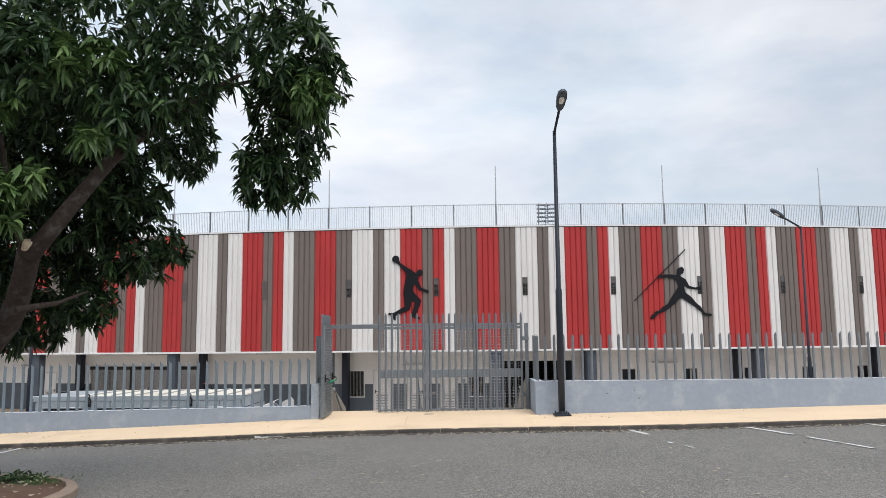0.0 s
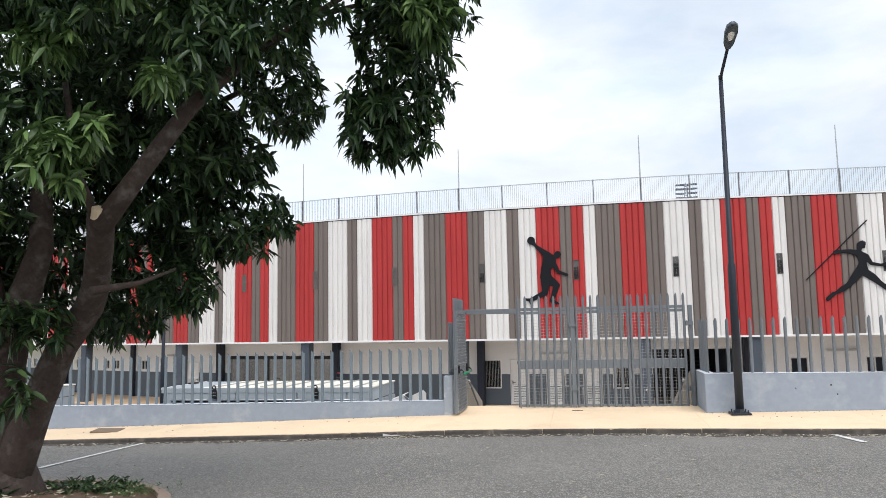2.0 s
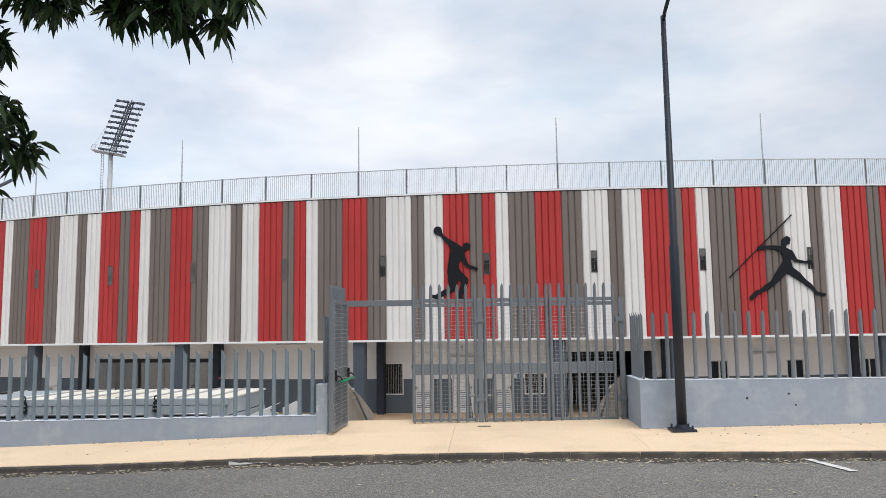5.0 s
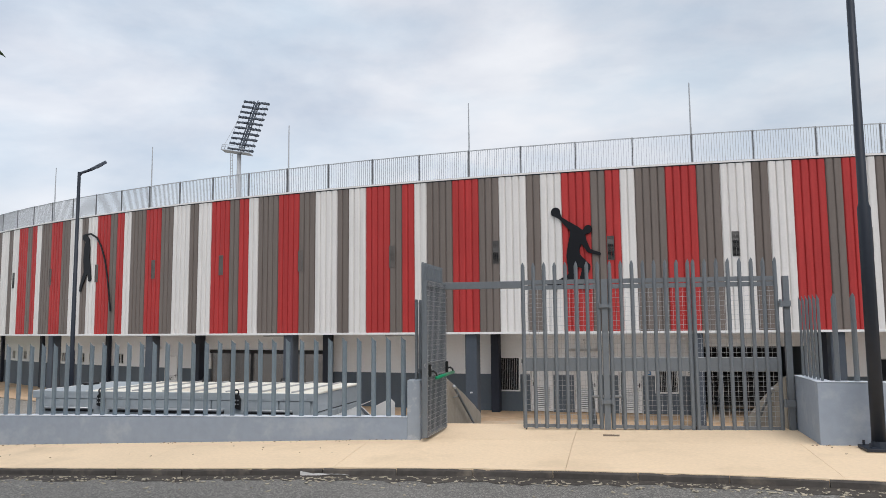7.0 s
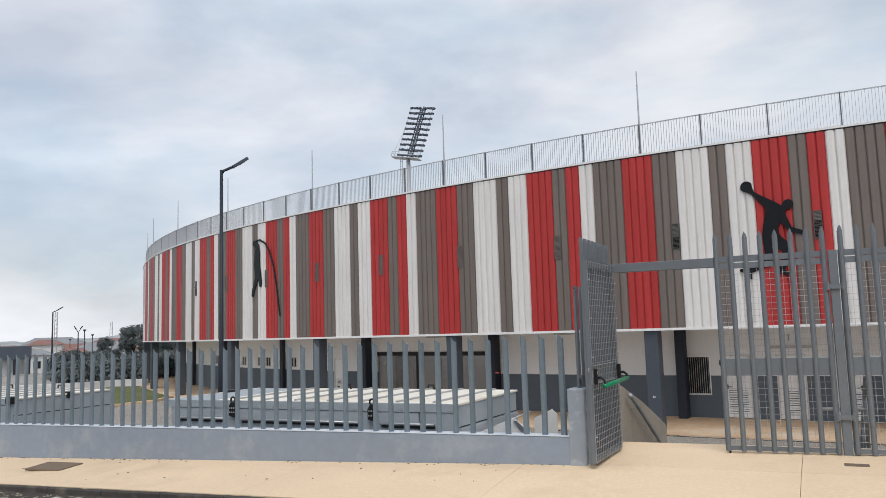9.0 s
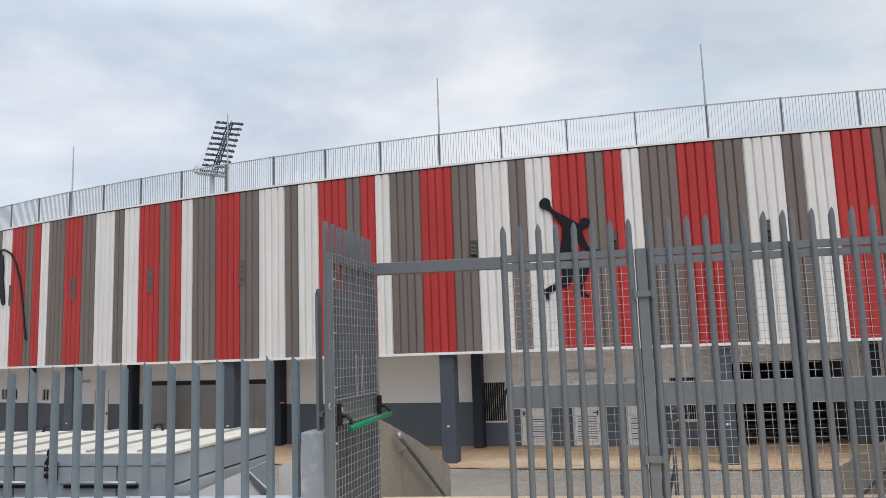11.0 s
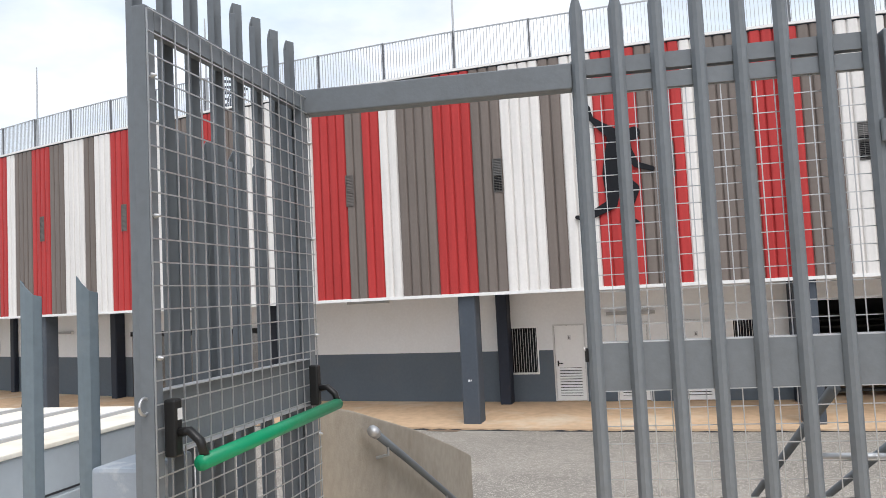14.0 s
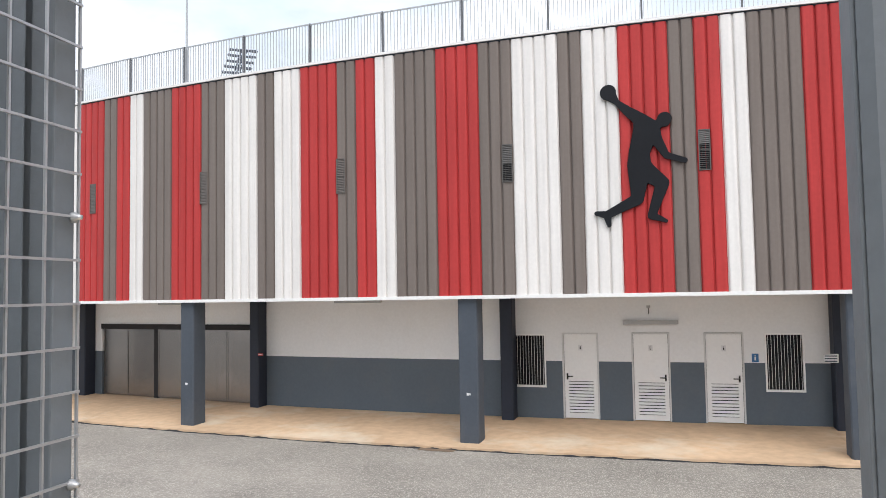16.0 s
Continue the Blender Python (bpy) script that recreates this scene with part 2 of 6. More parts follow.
def asphalt(name, color, chip, grain, sparse=0.55):
    """Coarse worn asphalt: dark binder with pale chippings and dusty patches."""
    m = mat(name, color, 0.72, spec=0.5, vary=0.30, coarse=0.5, fine=9.0, bump=0.55, bump_scale=grain * 0.9, stain=tuple(c * 1.6 for c in color), stain_amount=0.55, stain_scale=0.35)
    n, l = m.node_tree.nodes, m.node_tree.links
    b = n["Principled BSDF"]
    geo = n.new("ShaderNodeNewGeometry")
    vor = n.new("ShaderNodeTexVoronoi")
    vor.inputs["Scale"].default_value = grain
    l.new(geo.outputs["Position"], vor.inputs["Vector"])
    sep = n.new("ShaderNodeSeparateColor")
    l.new(vor.outputs["Color"], sep.inputs["Color"])
    r = n.new("ShaderNodeMapRange")
    r.inputs["From Min"].default_value, r.inputs["From Max"].default_value, r.inputs["To Max"].default_value = sparse, 1.0, 0.8
    l.new(sep.outputs["Red"], r.inputs["Value"])
    mix = n.new("ShaderNodeMix")
    mix.data_type = "RGBA"
    old = b.inputs["Base Color"].links[0].from_socket
    l.new(r.outputs["Result"], mix.inputs["Factor"])
    l.new(old, mix.inputs["A"])
    mix.inputs["B"].default_value = (*chip, 1)
    l.new(mix.outputs["Result"], b.inputs["Base Color"])
    return m


ASPHALT = asphalt("worn car park asphalt", (0.121, 0.114, 0.102), (0.41, 0.39, 0.345), 70.0, 0.50)
COURT = asphalt("brown-grey gravelly asphalt", (0.245, 0.228, 0.200), (0.62, 0.585, 0.52), 58.0, 0.66)


def leaf_material(name, color, tip):
    m = bpy.data.materials.new(name)
    m.use_nodes = True
    n, l = m.node_tree.nodes, m.node_tree.links
    b = n["Principled BSDF"]
    geo = n.new("ShaderNodeNewGeometry")
    ramp = n.new("ShaderNodeValToRGB")
    ramp.color_ramp.elements[0].color = (*[c * 0.55 for c in color], 1)
    ramp.color_ramp.elements[1].color = (*tip, 1)
    e = ramp.color_ramp.elements.new(0.65)
    e.color = (*color, 1)
    l.new(geo.outputs["Random Per Island"], ramp.inputs["Fac"])
    l.new(ramp.outputs["Color"], b.inputs["Base Color"])
    b.inputs["Roughness"].default_value = 0.42
    b.inputs["Specular IOR Level"].default_value = 0.4
    tr = n.new("ShaderNodeBsdfTranslucent")
    l.new(ramp.outputs["Color"], tr.inputs["Color"])
    mx = n.new("ShaderNodeMixShader")
    mx.inputs["Fac"].default_value = 0.18
    l.new(b.outputs["BSDF"], mx.inputs[1])
    l.new(tr.outputs["BSDF"], mx.inputs[2])
    l.new(mx.outputs["Shader"], n["Material Output"].inputs["Surface"])
    return m


LEAF = leaf_material("mango leaf", (0.034, 0.070, 0.027), (0.115, 0.19, 0.062))
# paler LEAF copy: daylight on the crown put into colour; grass shares it
PALE_LEAF = leaf_material("pale leaf, daylight in colour", (0.085, 0.155, 0.045), (0.18, 0.28, 0.09))
# distance haze is put into this pale grey-green
FAR_LEAF = leaf_material("hazed far tree leaf", (0.20, 0.235, 0.235), (0.27, 0.305, 0.30))
# pale grey holds the distance haze over the hillside
HILL = mat("built-up hillside, haze in colour", (0.36, 0.37, 0.38), 1.0, vary=0.22, coarse=0.012, fine=0.06, bump=0.0, stain=(0.20, 0.24, 0.20), stain_amount=0.7, stain_scale=0.02)
GLASS = bpy.data.materials.new("window glass")
GLASS.use_nodes = True
GLASS.node_tree.nodes["Principled BSDF"].inputs["Base Color"].default_value = (0.02, 0.022, 0.025, 1)
GLASS.node_tree.nodes["Principled BSDF"].inputs["Roughness"].default_value = 0.08


# ---------------------------------------------------------------- mesh helpers
class Shape:
    """Collects vertices and faces of one mesh."""

    def __init__(self):
        self.v, self.f = [], []

    def add(self, verts, faces):
        k = len(self.v)
        self.v += [tuple(p) for p in verts]
        self.f += [tuple(k + i for i in q) for q in faces]
        return self

    def box(self, x0, x1, y0, y1, z0, z1, m=None):
        p = [(x, y, z) for z in (z0, z1) for x, y in ((x0, y0), (x1, y0), (x1, y1), (x0, y1))]
        if m is not None:
            p = [m @ Vector(q) for q in p]
        return self.add(p, [(3, 2, 1, 0), (4, 5, 6, 7), (0, 1, 5, 4), (1, 2, 6, 5), (2, 3, 7, 6), (3, 0, 4, 7)])

    def tube(self, pts, radii, n=8, caps=True):
        pts = [Vector(p) for p in pts]
        if not hasattr(radii, "__len__"):
            radii = [radii] * len(pts)
        ring = []
        for i, (p, r) in enumerate(zip(pts, radii)):
            d = (pts[min(i + 1, len(pts) - 1)] - pts[max(i - 1, 0)]).normalized()
            a = d.orthogonal().normalized() if i == 0 else (a - d * a.dot(d)).normalized()
            b = d.cross(a)
            ring.append([p + (a * math.cos(k * math.tau / n) + b * math.sin(k * math.tau / n)) * r for k in range(n)])
        verts = [q for r in ring for q in r]
        faces = [(i * n + k, i * n + (k + 1) % n, (i + 1) * n + (k + 1) % n, (i + 1) * n + k) for i in range(len(pts) - 1) for k in range(n)]
        if caps:
            faces += [tuple(range(n))[::-1], tuple(range((len(pts) - 1) * n, len(pts) * n))]
        return self.add(verts, faces)

    def prism(self, poly, h0, h1, m=None):
        """An outline in x and y between two heights z; m places it."""
        n = len(poly)
        p = [Vector((x, y, z)) for z in (h0, h1) for x, y in poly]
        if m is not None:
            p = [m @ q for q in p]
        return self.add(p, [tuple(range(n))[::-1], tuple(range(n, 2 * n))] + [(i, (i + 1) % n, n + (i + 1) % n, n + i) for i in range(n)])

    def mesh(self, name, material, smooth=False):
        me = bpy.data.meshes.new(name)
        me.from_pydata(self.v, [], self.f)
        me.update()
        me.materials.append(material)
        if smooth:
            me.polygons.foreach_set("use_smooth", [True] * len(me.polygons))
        return me


def part(name, shape, material, parent=None, label="", smooth=False, at=None, bevel=0.0):
    me = shape if isinstance(shape, bpy.types.Mesh) else shape.mesh(name, material, smooth)
    ob = new(name, me)
    ob.parent = parent
    if at is not None:
        ob.matrix_local = at
    if label:
        ob["label"] = label
    if bevel:
        b = ob.modifiers.new("worn edges", "BEVEL")
        b.width, b.segments, b.limit_method = bevel, 2, "ANGLE"
    return ob


def thing(name, label, category, at=None, group="", kind=""):
    ob = new(name)
    ob.empty_display_size = 0.2
    if at is not None:
        ob.matrix_world = at
    return tagged(ob, label, category, group, kind)


def face_text(words, size, material, name, parent, at, depth=0.004):
    """Raised lettering in the built-in font, turned into a mesh."""
    cu = bpy.data.curves.new(name, "FONT")
    cu.body, cu.size, cu.extrude, cu.align_x = words, size, depth, "CENTER"
    tmp = bpy.data.objects.new(name, cu)
    me = bpy.data.meshes.new_from_object(tmp)
    bpy.data.objects.remove(tmp)
    me.materials.clear()
    me.materials.append(material)
    return part(name, me, material, parent, at=at)


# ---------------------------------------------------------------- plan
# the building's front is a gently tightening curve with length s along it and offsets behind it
ARC = (-4.5955, 36.4326, radians(-5.33246), 0.01131, -0.03338e-3, 0.14564e-5)
RIB = 0.26203
FACE_BOTTOM, FACE_TOP = 1.065, 6.85
WALL_OFF, APRON_Z, COURT_Z = 2.95, -2.12, -2.355


def heading(s):
    return ARC[2] + ARC[3] * s + ARC[4] * s * s / 2 + ARC[5] * s ** 3 / 3


STEP = 0.25
_grid = [(0.0, ARC[0], ARC[1])]
for _k in range(480):
    _s, _x, _y = _grid[-1]
    _a = heading(_s + STEP / 2)
    _grid.append((_s + STEP, _x + STEP * math.cos(_a), _y + STEP * math.sin(_a)))
_back = [(0.0, ARC[0], ARC[1])]
for _k in range(480):
    _s, _x, _y = _back[-1]
    _a = heading(_s - STEP / 2)
    _back.append((_s - STEP, _x - STEP * math.cos(_a), _y - STEP * math.sin(_a)))
_line = np.array(_back[:0:-1] + _grid)


def front(s, off=0.0):
    """A point in plan on the front, or off metres behind it."""
    x, y = np.interp(s, _line[:, 0], _line[:, 1]), np.interp(s, _line[:, 0], _line[:, 2])
    a = heading(s)
    return float(x - math.sin(a) * off), float(y + math.cos(a) * off)


def on_front(s, off=0.0, z=0.0):
    """The frame of a thing fixed to the front: x along it, y into the building."""
    x, y = front(s, off)
    return pose(x, y, z, 0, 0, math.degrees(heading(s)))


def band(shape, s0, s1, off0, off1, z0, z1, step=1.0):
    """A curved bar along the front."""
    n = max(1, math.ceil((s1 - s0) / step - 1e-6))
    ss = [s0 + (s1 - s0) * i / n for i in range(n + 1)]
    v = []
    for s in ss:
        a, b = front(s, off0), front(s, off1)
        v += [(*a, z0), (*b, z0), (*b, z1), (*a, z1)]
    f = [(0, 1, 2, 3), tuple(4 * n + k for k in (3, 2, 1, 0))]
    for i in range(n):
        k = 4 * i
        f += [(k + 0, k + 4, k + 5, k + 1), (k + 1, k + 5, k + 6, k + 2), (k + 2, k + 6, k + 7, k + 3), (k + 3, k + 7, k + 4, k + 0)]
    return shape.add(v, f)


def kerb_z(x):
    """The kerb's top; the street climbs from west to east."""
    return float(np.interp(x, [-30, -20, -10, -6, -3, 0, 4, 9, 20, 30], [-1.2, -0.95, -0.70, -0.60, -0.51, -0.44, -0.335, -0.18, 0.15, 0.4]))


def lot_z(x, y):
    return kerb_z(x) - 0.105 + 0.034 * (kerb_y(x) - min(max(y, -40.0), 19.7))


def walk_z(x, y):
    k, e = kerb_z(x), kerb_y(x)
    w = float(np.interp(x, [-25, -13, -3.5, 2, 10, 30], [-1.18, -0.735, -0.385, -0.335, -0.18, 0.2]))
    return k + (w - k) * (y - e) / (19.6 - e) if y < 19.6 else w + 0.015 * (y - 19.6)


def kerb_y(x):
    return float(np.interp(x, [-60, -12, -10, -6, -4, -2, 0, 1.5, 3, 5, 9, 20, 40], [17.6, 17.82, 17.85, 17.92, 18.0, 17.98, 17.82, 17.6, 17.3, 16.98, 16.55, 15.7, 14.5]))


def gate_y(x):
    return 20.665 + (x + 3.13) * 0.055


S_MIN, S_MAX = -80.0, 60.0

# ---------------------------------------------------------------- ground
def ground_height(x, y):
    if y <= 19.7:
        return lot_z(x, y) if y > -200 else 1.0
    d = math.hypot(x + 5, y - 30)
    return COURT_Z - 5.5 * min(max((d - 60) / 240, 0.0), 1.0)


gs = Shape()
gx = [-1500, -900, -500, -300, -200, -140, -100, -70, -50, -38, -30, -24, -20, *range(-16, 17), 20, 25, 30, 45, 70, 120, 250, 600, 1500]
gy = [-900, -400, -150, -60, -40, -25, -15, -8, -4, 0, 4, 8, 12, 16, 18, 19.68, 19.74, 22, 26, 30, 36, 44, 55, 70, 100, 150, 220, 320, 500, 900, 2000]
gs.add([(x, y, ground_height(x, y)) for y in gy for x in gx], [(j * len(gx) + i, j * len(gx) + i + 1, (j + 1) * len(gx) + i + 1, (j + 1) * len(gx) + i) for j in range(len(gy) - 1) for i in range(len(gx) - 1)])
ground = part("ground", gs, ASPHALT)
ground.data.materials.append(COURT)
for poly in ground.data.polygons:
    if poly.center.y > 19.7:
        poly.material_index = 1
tagged(ground, "worn grey asphalt car park and forecourt", "ground", kind="structure")

pavement = thing("pavement", "sand-coloured concrete pavement along the boundary wall", "pavement", kind="structure")
kerb = thing("kerb", "weathered dark concrete kerb stones", "kerb", kind="structure")


def slab(x0, x1, y0f, y1, gap=0.0022):
    sh = Shape()
    n = 3
    xs = [x0 + gap + (x1 - x0 - 2 * gap) * i / n for i in range(n + 1)]
    v, f = [], []
    for x in xs:
        ya, yb = y0f(x), y1
        v += [(x, ya, walk_z(x, ya)), (x, yb, walk_z(x, yb)), (x, yb, walk_z(x, yb) - 0.5), (x, ya, walk_z(x, ya) - 0.5)]
    f = [(0, 3, 2, 1), tuple(4 * n + k for k in (0, 1, 2, 3))]
    for i in range(n):
        k = 4 * i
        f += [(k, k + 1, k + 5, k + 4), (k + 1, k + 2, k + 6, k + 5), (k + 2, k + 3, k + 7, k + 6), (k + 3, k, k + 4, k + 7)]
    return sh.add(v, f)


for i in range(-13, 12):
    x0 = -1.05 + 3.02 * i
    part("paving_slab", slab(x0, x0 + 3.02, lambda x: kerb_y(x) + 0.03, 19.66), PAVING, pavement)
for x0, x1 in ((-3.3, -1.05), (-1.05, 2.21)):
    part("paving_slab", slab(x0, x1, lambda x: 19.668, 21.3), PAVING, pavement)
kerb_rng = random.Random(31)
for i in range(-36, 34):
    x0 = -1.2 + 1.0 * i
    sh, v, cuts = Shape(), [], 7
    for j in range(cuts):
        x = x0 + 0.005 + 0.99 * j / (cuts - 1)
        y, z = kerb_y(x) + kerb_rng.uniform(-0.003, 0.003), walk_z(x, kerb_y(x)) + kerb_rng.uniform(-0.002, 0.002)
        chip = kerb_rng.random() ** 5 * 0.014
        v += [(x, y - 0.014, z - 0.6), (x, y - 0.004, z - 0.10), (x, y + chip, z - 0.028 - chip), (x, y + 0.026 + chip, z - 0.008), (x, kerb_y(x) + 0.146, walk_z(x, kerb_y(x)) - 0.008), (x, kerb_y(x) + 0.146, z - 0.6)]
    sh.add(v, [(0, 1, 2, 3, 4, 5), tuple(6 * (cuts - 1) + k for k in (5, 4, 3, 2, 1, 0))] + [(6 * j + k, 6 * j + 6 + k, 6 * j + 6 + (k + 1) % 6, 6 * j + (k + 1) % 6) for j in range(cuts - 1) for k in range(6)])
    part("kerb_stone", sh, KERB, kerb)

# ---------------------------------------------------------------- stadium front
wall_facade = thing("wall_facade", "curved stadium front clad in red, white and taupe ribbed metal", "facade", kind="structure")
part("backing", band(Shape(), S_MIN, S_MAX, 0.03, 0.30, FACE_BOTTOM, FACE_TOP), TAUPE_PANEL, wall_facade)
part("bottom_trim", band(Shape(), S_MIN, S_MAX, -0.055, 0.32, FACE_BOTTOM - 0.075, FACE_BOTTOM + 0.004, 0.5), TRIM_WHITE, wall_facade, "white painted edge trim")
part("cap_trim", band(Shape(), S_MIN, S_MAX, -0.06, 0.36, FACE_TOP + 0.035, FACE_TOP + 0.10, 0.5), TRIM_WHITE, wall_facade, "thin pale capping")
# dark band paints the shadow line below the capping
part("cap_shadow", band(Shape(), S_MIN, S_MAX, -0.005, 0.32, FACE_TOP - 0.002, FACE_TOP + 0.036, 0.5), SHADED_GREY, wall_facade, "dark band for the shadow under the capping")

RIB_PROFILE = [(0.0, 0.024), (0.015, 0.024), (0.0195, -0.010), (0.028, -0.024), (0.052, -0.032), (0.090, -0.035), (0.128, -0.0335), (0.134, -0.0335), (0.172, -0.035), (0.210, -0.032), (0.234, -0.024), (0.2425, -0.010), (0.247, 0.024), (RIB, 0.024)]


def rib_shape():
    n = len(RIB_PROFILE)
    return Shape().add([(x, y, z) for z in (FACE_BOTTOM, FACE_TOP) for x, y in RIB_PROFILE], [(i, i + 1, n + i + 1, n + i) for i in range(n - 1)])


STRIPES = [(4, WHITE_PANEL), (2, TAUPE_PANEL), (3, WHITE_PANEL), (4, RED_PANEL), (2, TAUPE_PANEL), (2, RED_PANEL), (2, WHITE_PANEL), (4, TAUPE_PANEL), (4, RED_PANEL), (3, TAUPE_PANEL)]
RIB_COLOURS = [m for n, m in STRIPES for _ in range(n)]
rib_mesh = {m.name: rib_shape().mesh("cladding_panel", m, True) for m in (WHITE_PANEL, RED_PANEL, TAUPE_PANEL)}
far_ribs = {m.name: (Shape(), m) for m in (WHITE_PANEL, RED_PANEL, TAUPE_PANEL)}
for k in range(int(S_MIN / RIB), int(S_MAX / RIB)):
    m = RIB_COLOURS[k % 30]
    at = on_front(k * RIB)
    if -175 <= k < 120:
        part("cladding_panel", rib_mesh[m.name], m, wall_facade, at=at)
    else:
        s = rib_shape()
        far_ribs[m.name][0].add([at @ Vector(p) for p in s.v], s.f)
for s, m in far_ribs.values():
    tagged(part("cladding_run", s, m, wall_facade, smooth=True), kind="stuff")

# storey below: set-back wall, soffit, apron
OPENINGS = [(-0.86, 0.04, -1.34, 0.03), (5.49, 6.36, -1.34, 0.05), (0.51, 1.43, -2.4, 0.06), (2.30, 3.22, -2.4, 0.07), (4.07, 4.98, -2.4, 0.07),
            (-16.25, -9.15, -2.4, 0.27), (-19.6, -18.66, -2.4, -0.05), (7.35, 11.1, -2.4, 0.44)]
SMALL = [(s, s + 0.58, -0.54, 0.0) for s in (-39.5, -38.3, -36.0, -34.9, -31.2, -29.97, -27.75, -26.67, -23.76)]
PAIRS = [(13.6 + 3.35 * i, 14.35 + 3.35 * i, -1.3, 0.0) for i in range(9)]
OPENINGS += SMALL + PAIRS
SPLIT = -0.66


def set_back_wall(shape, z0, z1, proud):
    cuts = sorted({S_MIN, S_MAX, *[v for o in OPENINGS for v in o[:2]]})
    for a, b in zip(cuts, cuts[1:]):
        mid = (a + b) / 2
        solid = [(z0, z1)]
        for o in OPENINGS:
            if o[0] < mid < o[1]:
                nxt = []
                for lo, hi in solid:
                    if o[2] > lo:
                        nxt.append((lo, min(hi, o[2])))
                    if o[3] < hi:
                        nxt.append((max(lo, o[3]), hi))
                solid = [q for q in nxt if q[1] - q[0] > 0.005]
        for lo, hi in solid:
            band(shape, a, b, WALL_OFF - proud, WALL_OFF + 0.22, lo, hi)
    return shape


COL = -1.17
ground_wall = thing("wall_ground_floor", "set-back ground floor wall, off-white above slate grey", "wall", kind="structure")
part("upper_wall", set_back_wall(Shape(), SPLIT, 1.03, 0.0), WALL_WHITE, ground_wall, "off-white painted render")
part("lower_wall", set_back_wall(Shape(), APRON_Z - 0.3, SPLIT, 0.003), WALL_GREY, ground_wall, "slate grey painted dado")
tagged(part("ceiling", band(Shape(), S_MIN, S_MAX, 0.28, 7.2, 1.03, 1.25), WALL_WHITE), "off-white soffit under the overhang", "ceiling", kind="structure")
# added rear wall, coloured dark for the shade inside the rooms
tagged(part("wall_back", band(Shape(), S_MIN, S_MAX, 7.0, 7.25, -2.4, 1.04), DARK), "added rear wall, the rooms' darkness put into its colour", "wall", kind="structure")
tagged(part("concourse_deck", band(Shape(), S_MIN, S_MAX, 0.30, 9.0, 6.55, 6.80), CAP_GREY), "grey concrete concourse deck behind the parapet", "deck", kind="structure")
apron = thing("apron", "ochre concrete apron under the overhang", "pavement", kind="structure")
for a, b in [(COL + 8.03 * i, COL + 8.03 * i + 8.024) for i in range(-10, 8)]:
    n, v = 8, []
    for i in range(n + 1):
        s = a + (b - a) * i / n
        p, m, q = front(s, -0.35), front(s, WALL_OFF), front(s, 7.0)
        v += [(*p, -2.9), (*p, APRON_Z - 0.17), (*m, APRON_Z), (*q, APRON_Z), (*q, -2.9)]
    f = [(0, 1, 2, 3, 4), tuple(5 * n + k for k in (4, 3, 2, 1, 0))]
    for i in range(n):
        k = 5 * i
        f += [(k + j, k + 5 + j, k + 5 + (j + 1) % 5, k + (j + 1) % 5) for j in range(5)]
    part("apron_slab", Shape().add(v, f), APRON, apron)


# black strip paints the shaded gap at the apron's front step
edge_rng = random.Random(17)
edge = Shape()
ev, es = [], [S_MIN + 0.22 * i for i in range(int((S_MAX - S_MIN) / 0.22))]
for s in es:
    a, b = front(s, -0.36), front(s, -0.372 - edge_rng.random() ** 2 * 0.05)
    ev += [(*a, COURT_Z - 0.05), (*a, COURT_Z + 0.012 + edge_rng.random() ** 2 * 0.03), (*b, COURT_Z + 0.004)]
edge.add(ev, [q for i in range(len(es) - 1) for q in ((3 * i, 3 * i + 3, 3 * i + 4, 3 * i + 1), (3 * i + 1, 3 * i + 4, 3 * i + 5, 3 * i + 2), (3 * i + 2, 3 * i + 5, 3 * i + 3, 3 * i))])
part("apron_edge", edge, DARK, apron, "black broken strip for the shaded gap along the apron")


def column(s, off, width, deep, name, label, top=1.02):
    sh = Shape()
    c, w, d = 0.03, width / 2, deep / 2
    sh.prism([(-w + c, -d), (w - c, -d), (w, -d + c), (w, d - c), (w - c, d), (-w + c, d), (-w, d - c), (-w, -d + c)], 0, top - APRON_Z + 0.2)
    ob = part(name, sh, COLUMN_GREY if name == "column" else SHADED_GREY, at=on_front(s, off, APRON_Z - 0.2))
    return tagged(ob, label, "column", "columns under the overhang")


for k in range(-7, 7):
    s = COL + 8.03 * k if k < 2 else 11.37 + 8.2 * (k - 2)
    ob = column(s, 0.30, 0.46, 0.48, "column", "dark grey painted square column carrying the overhang")
    # small paper notice stuck on the column
    if -2 <= k <= 1:
        part("notice", Shape().box(-0.045, 0.005, -0.247, -0.2415, 1.12, 1.18).box(0.018, 0.045, -0.247, -0.2415, 1.13, 1.175), SIGN_WHITE, ob, "small white paper notice")
    column(s + (0.75 if k < -2 else 0.45 if k == -2 else 0.25), 2.85 if k < -2 else 2.74, 0.33, 0.20 if k < -2 else 0.42, "pilaster", "dark slate pilaster standing against the set-back wall, shade in its colour")


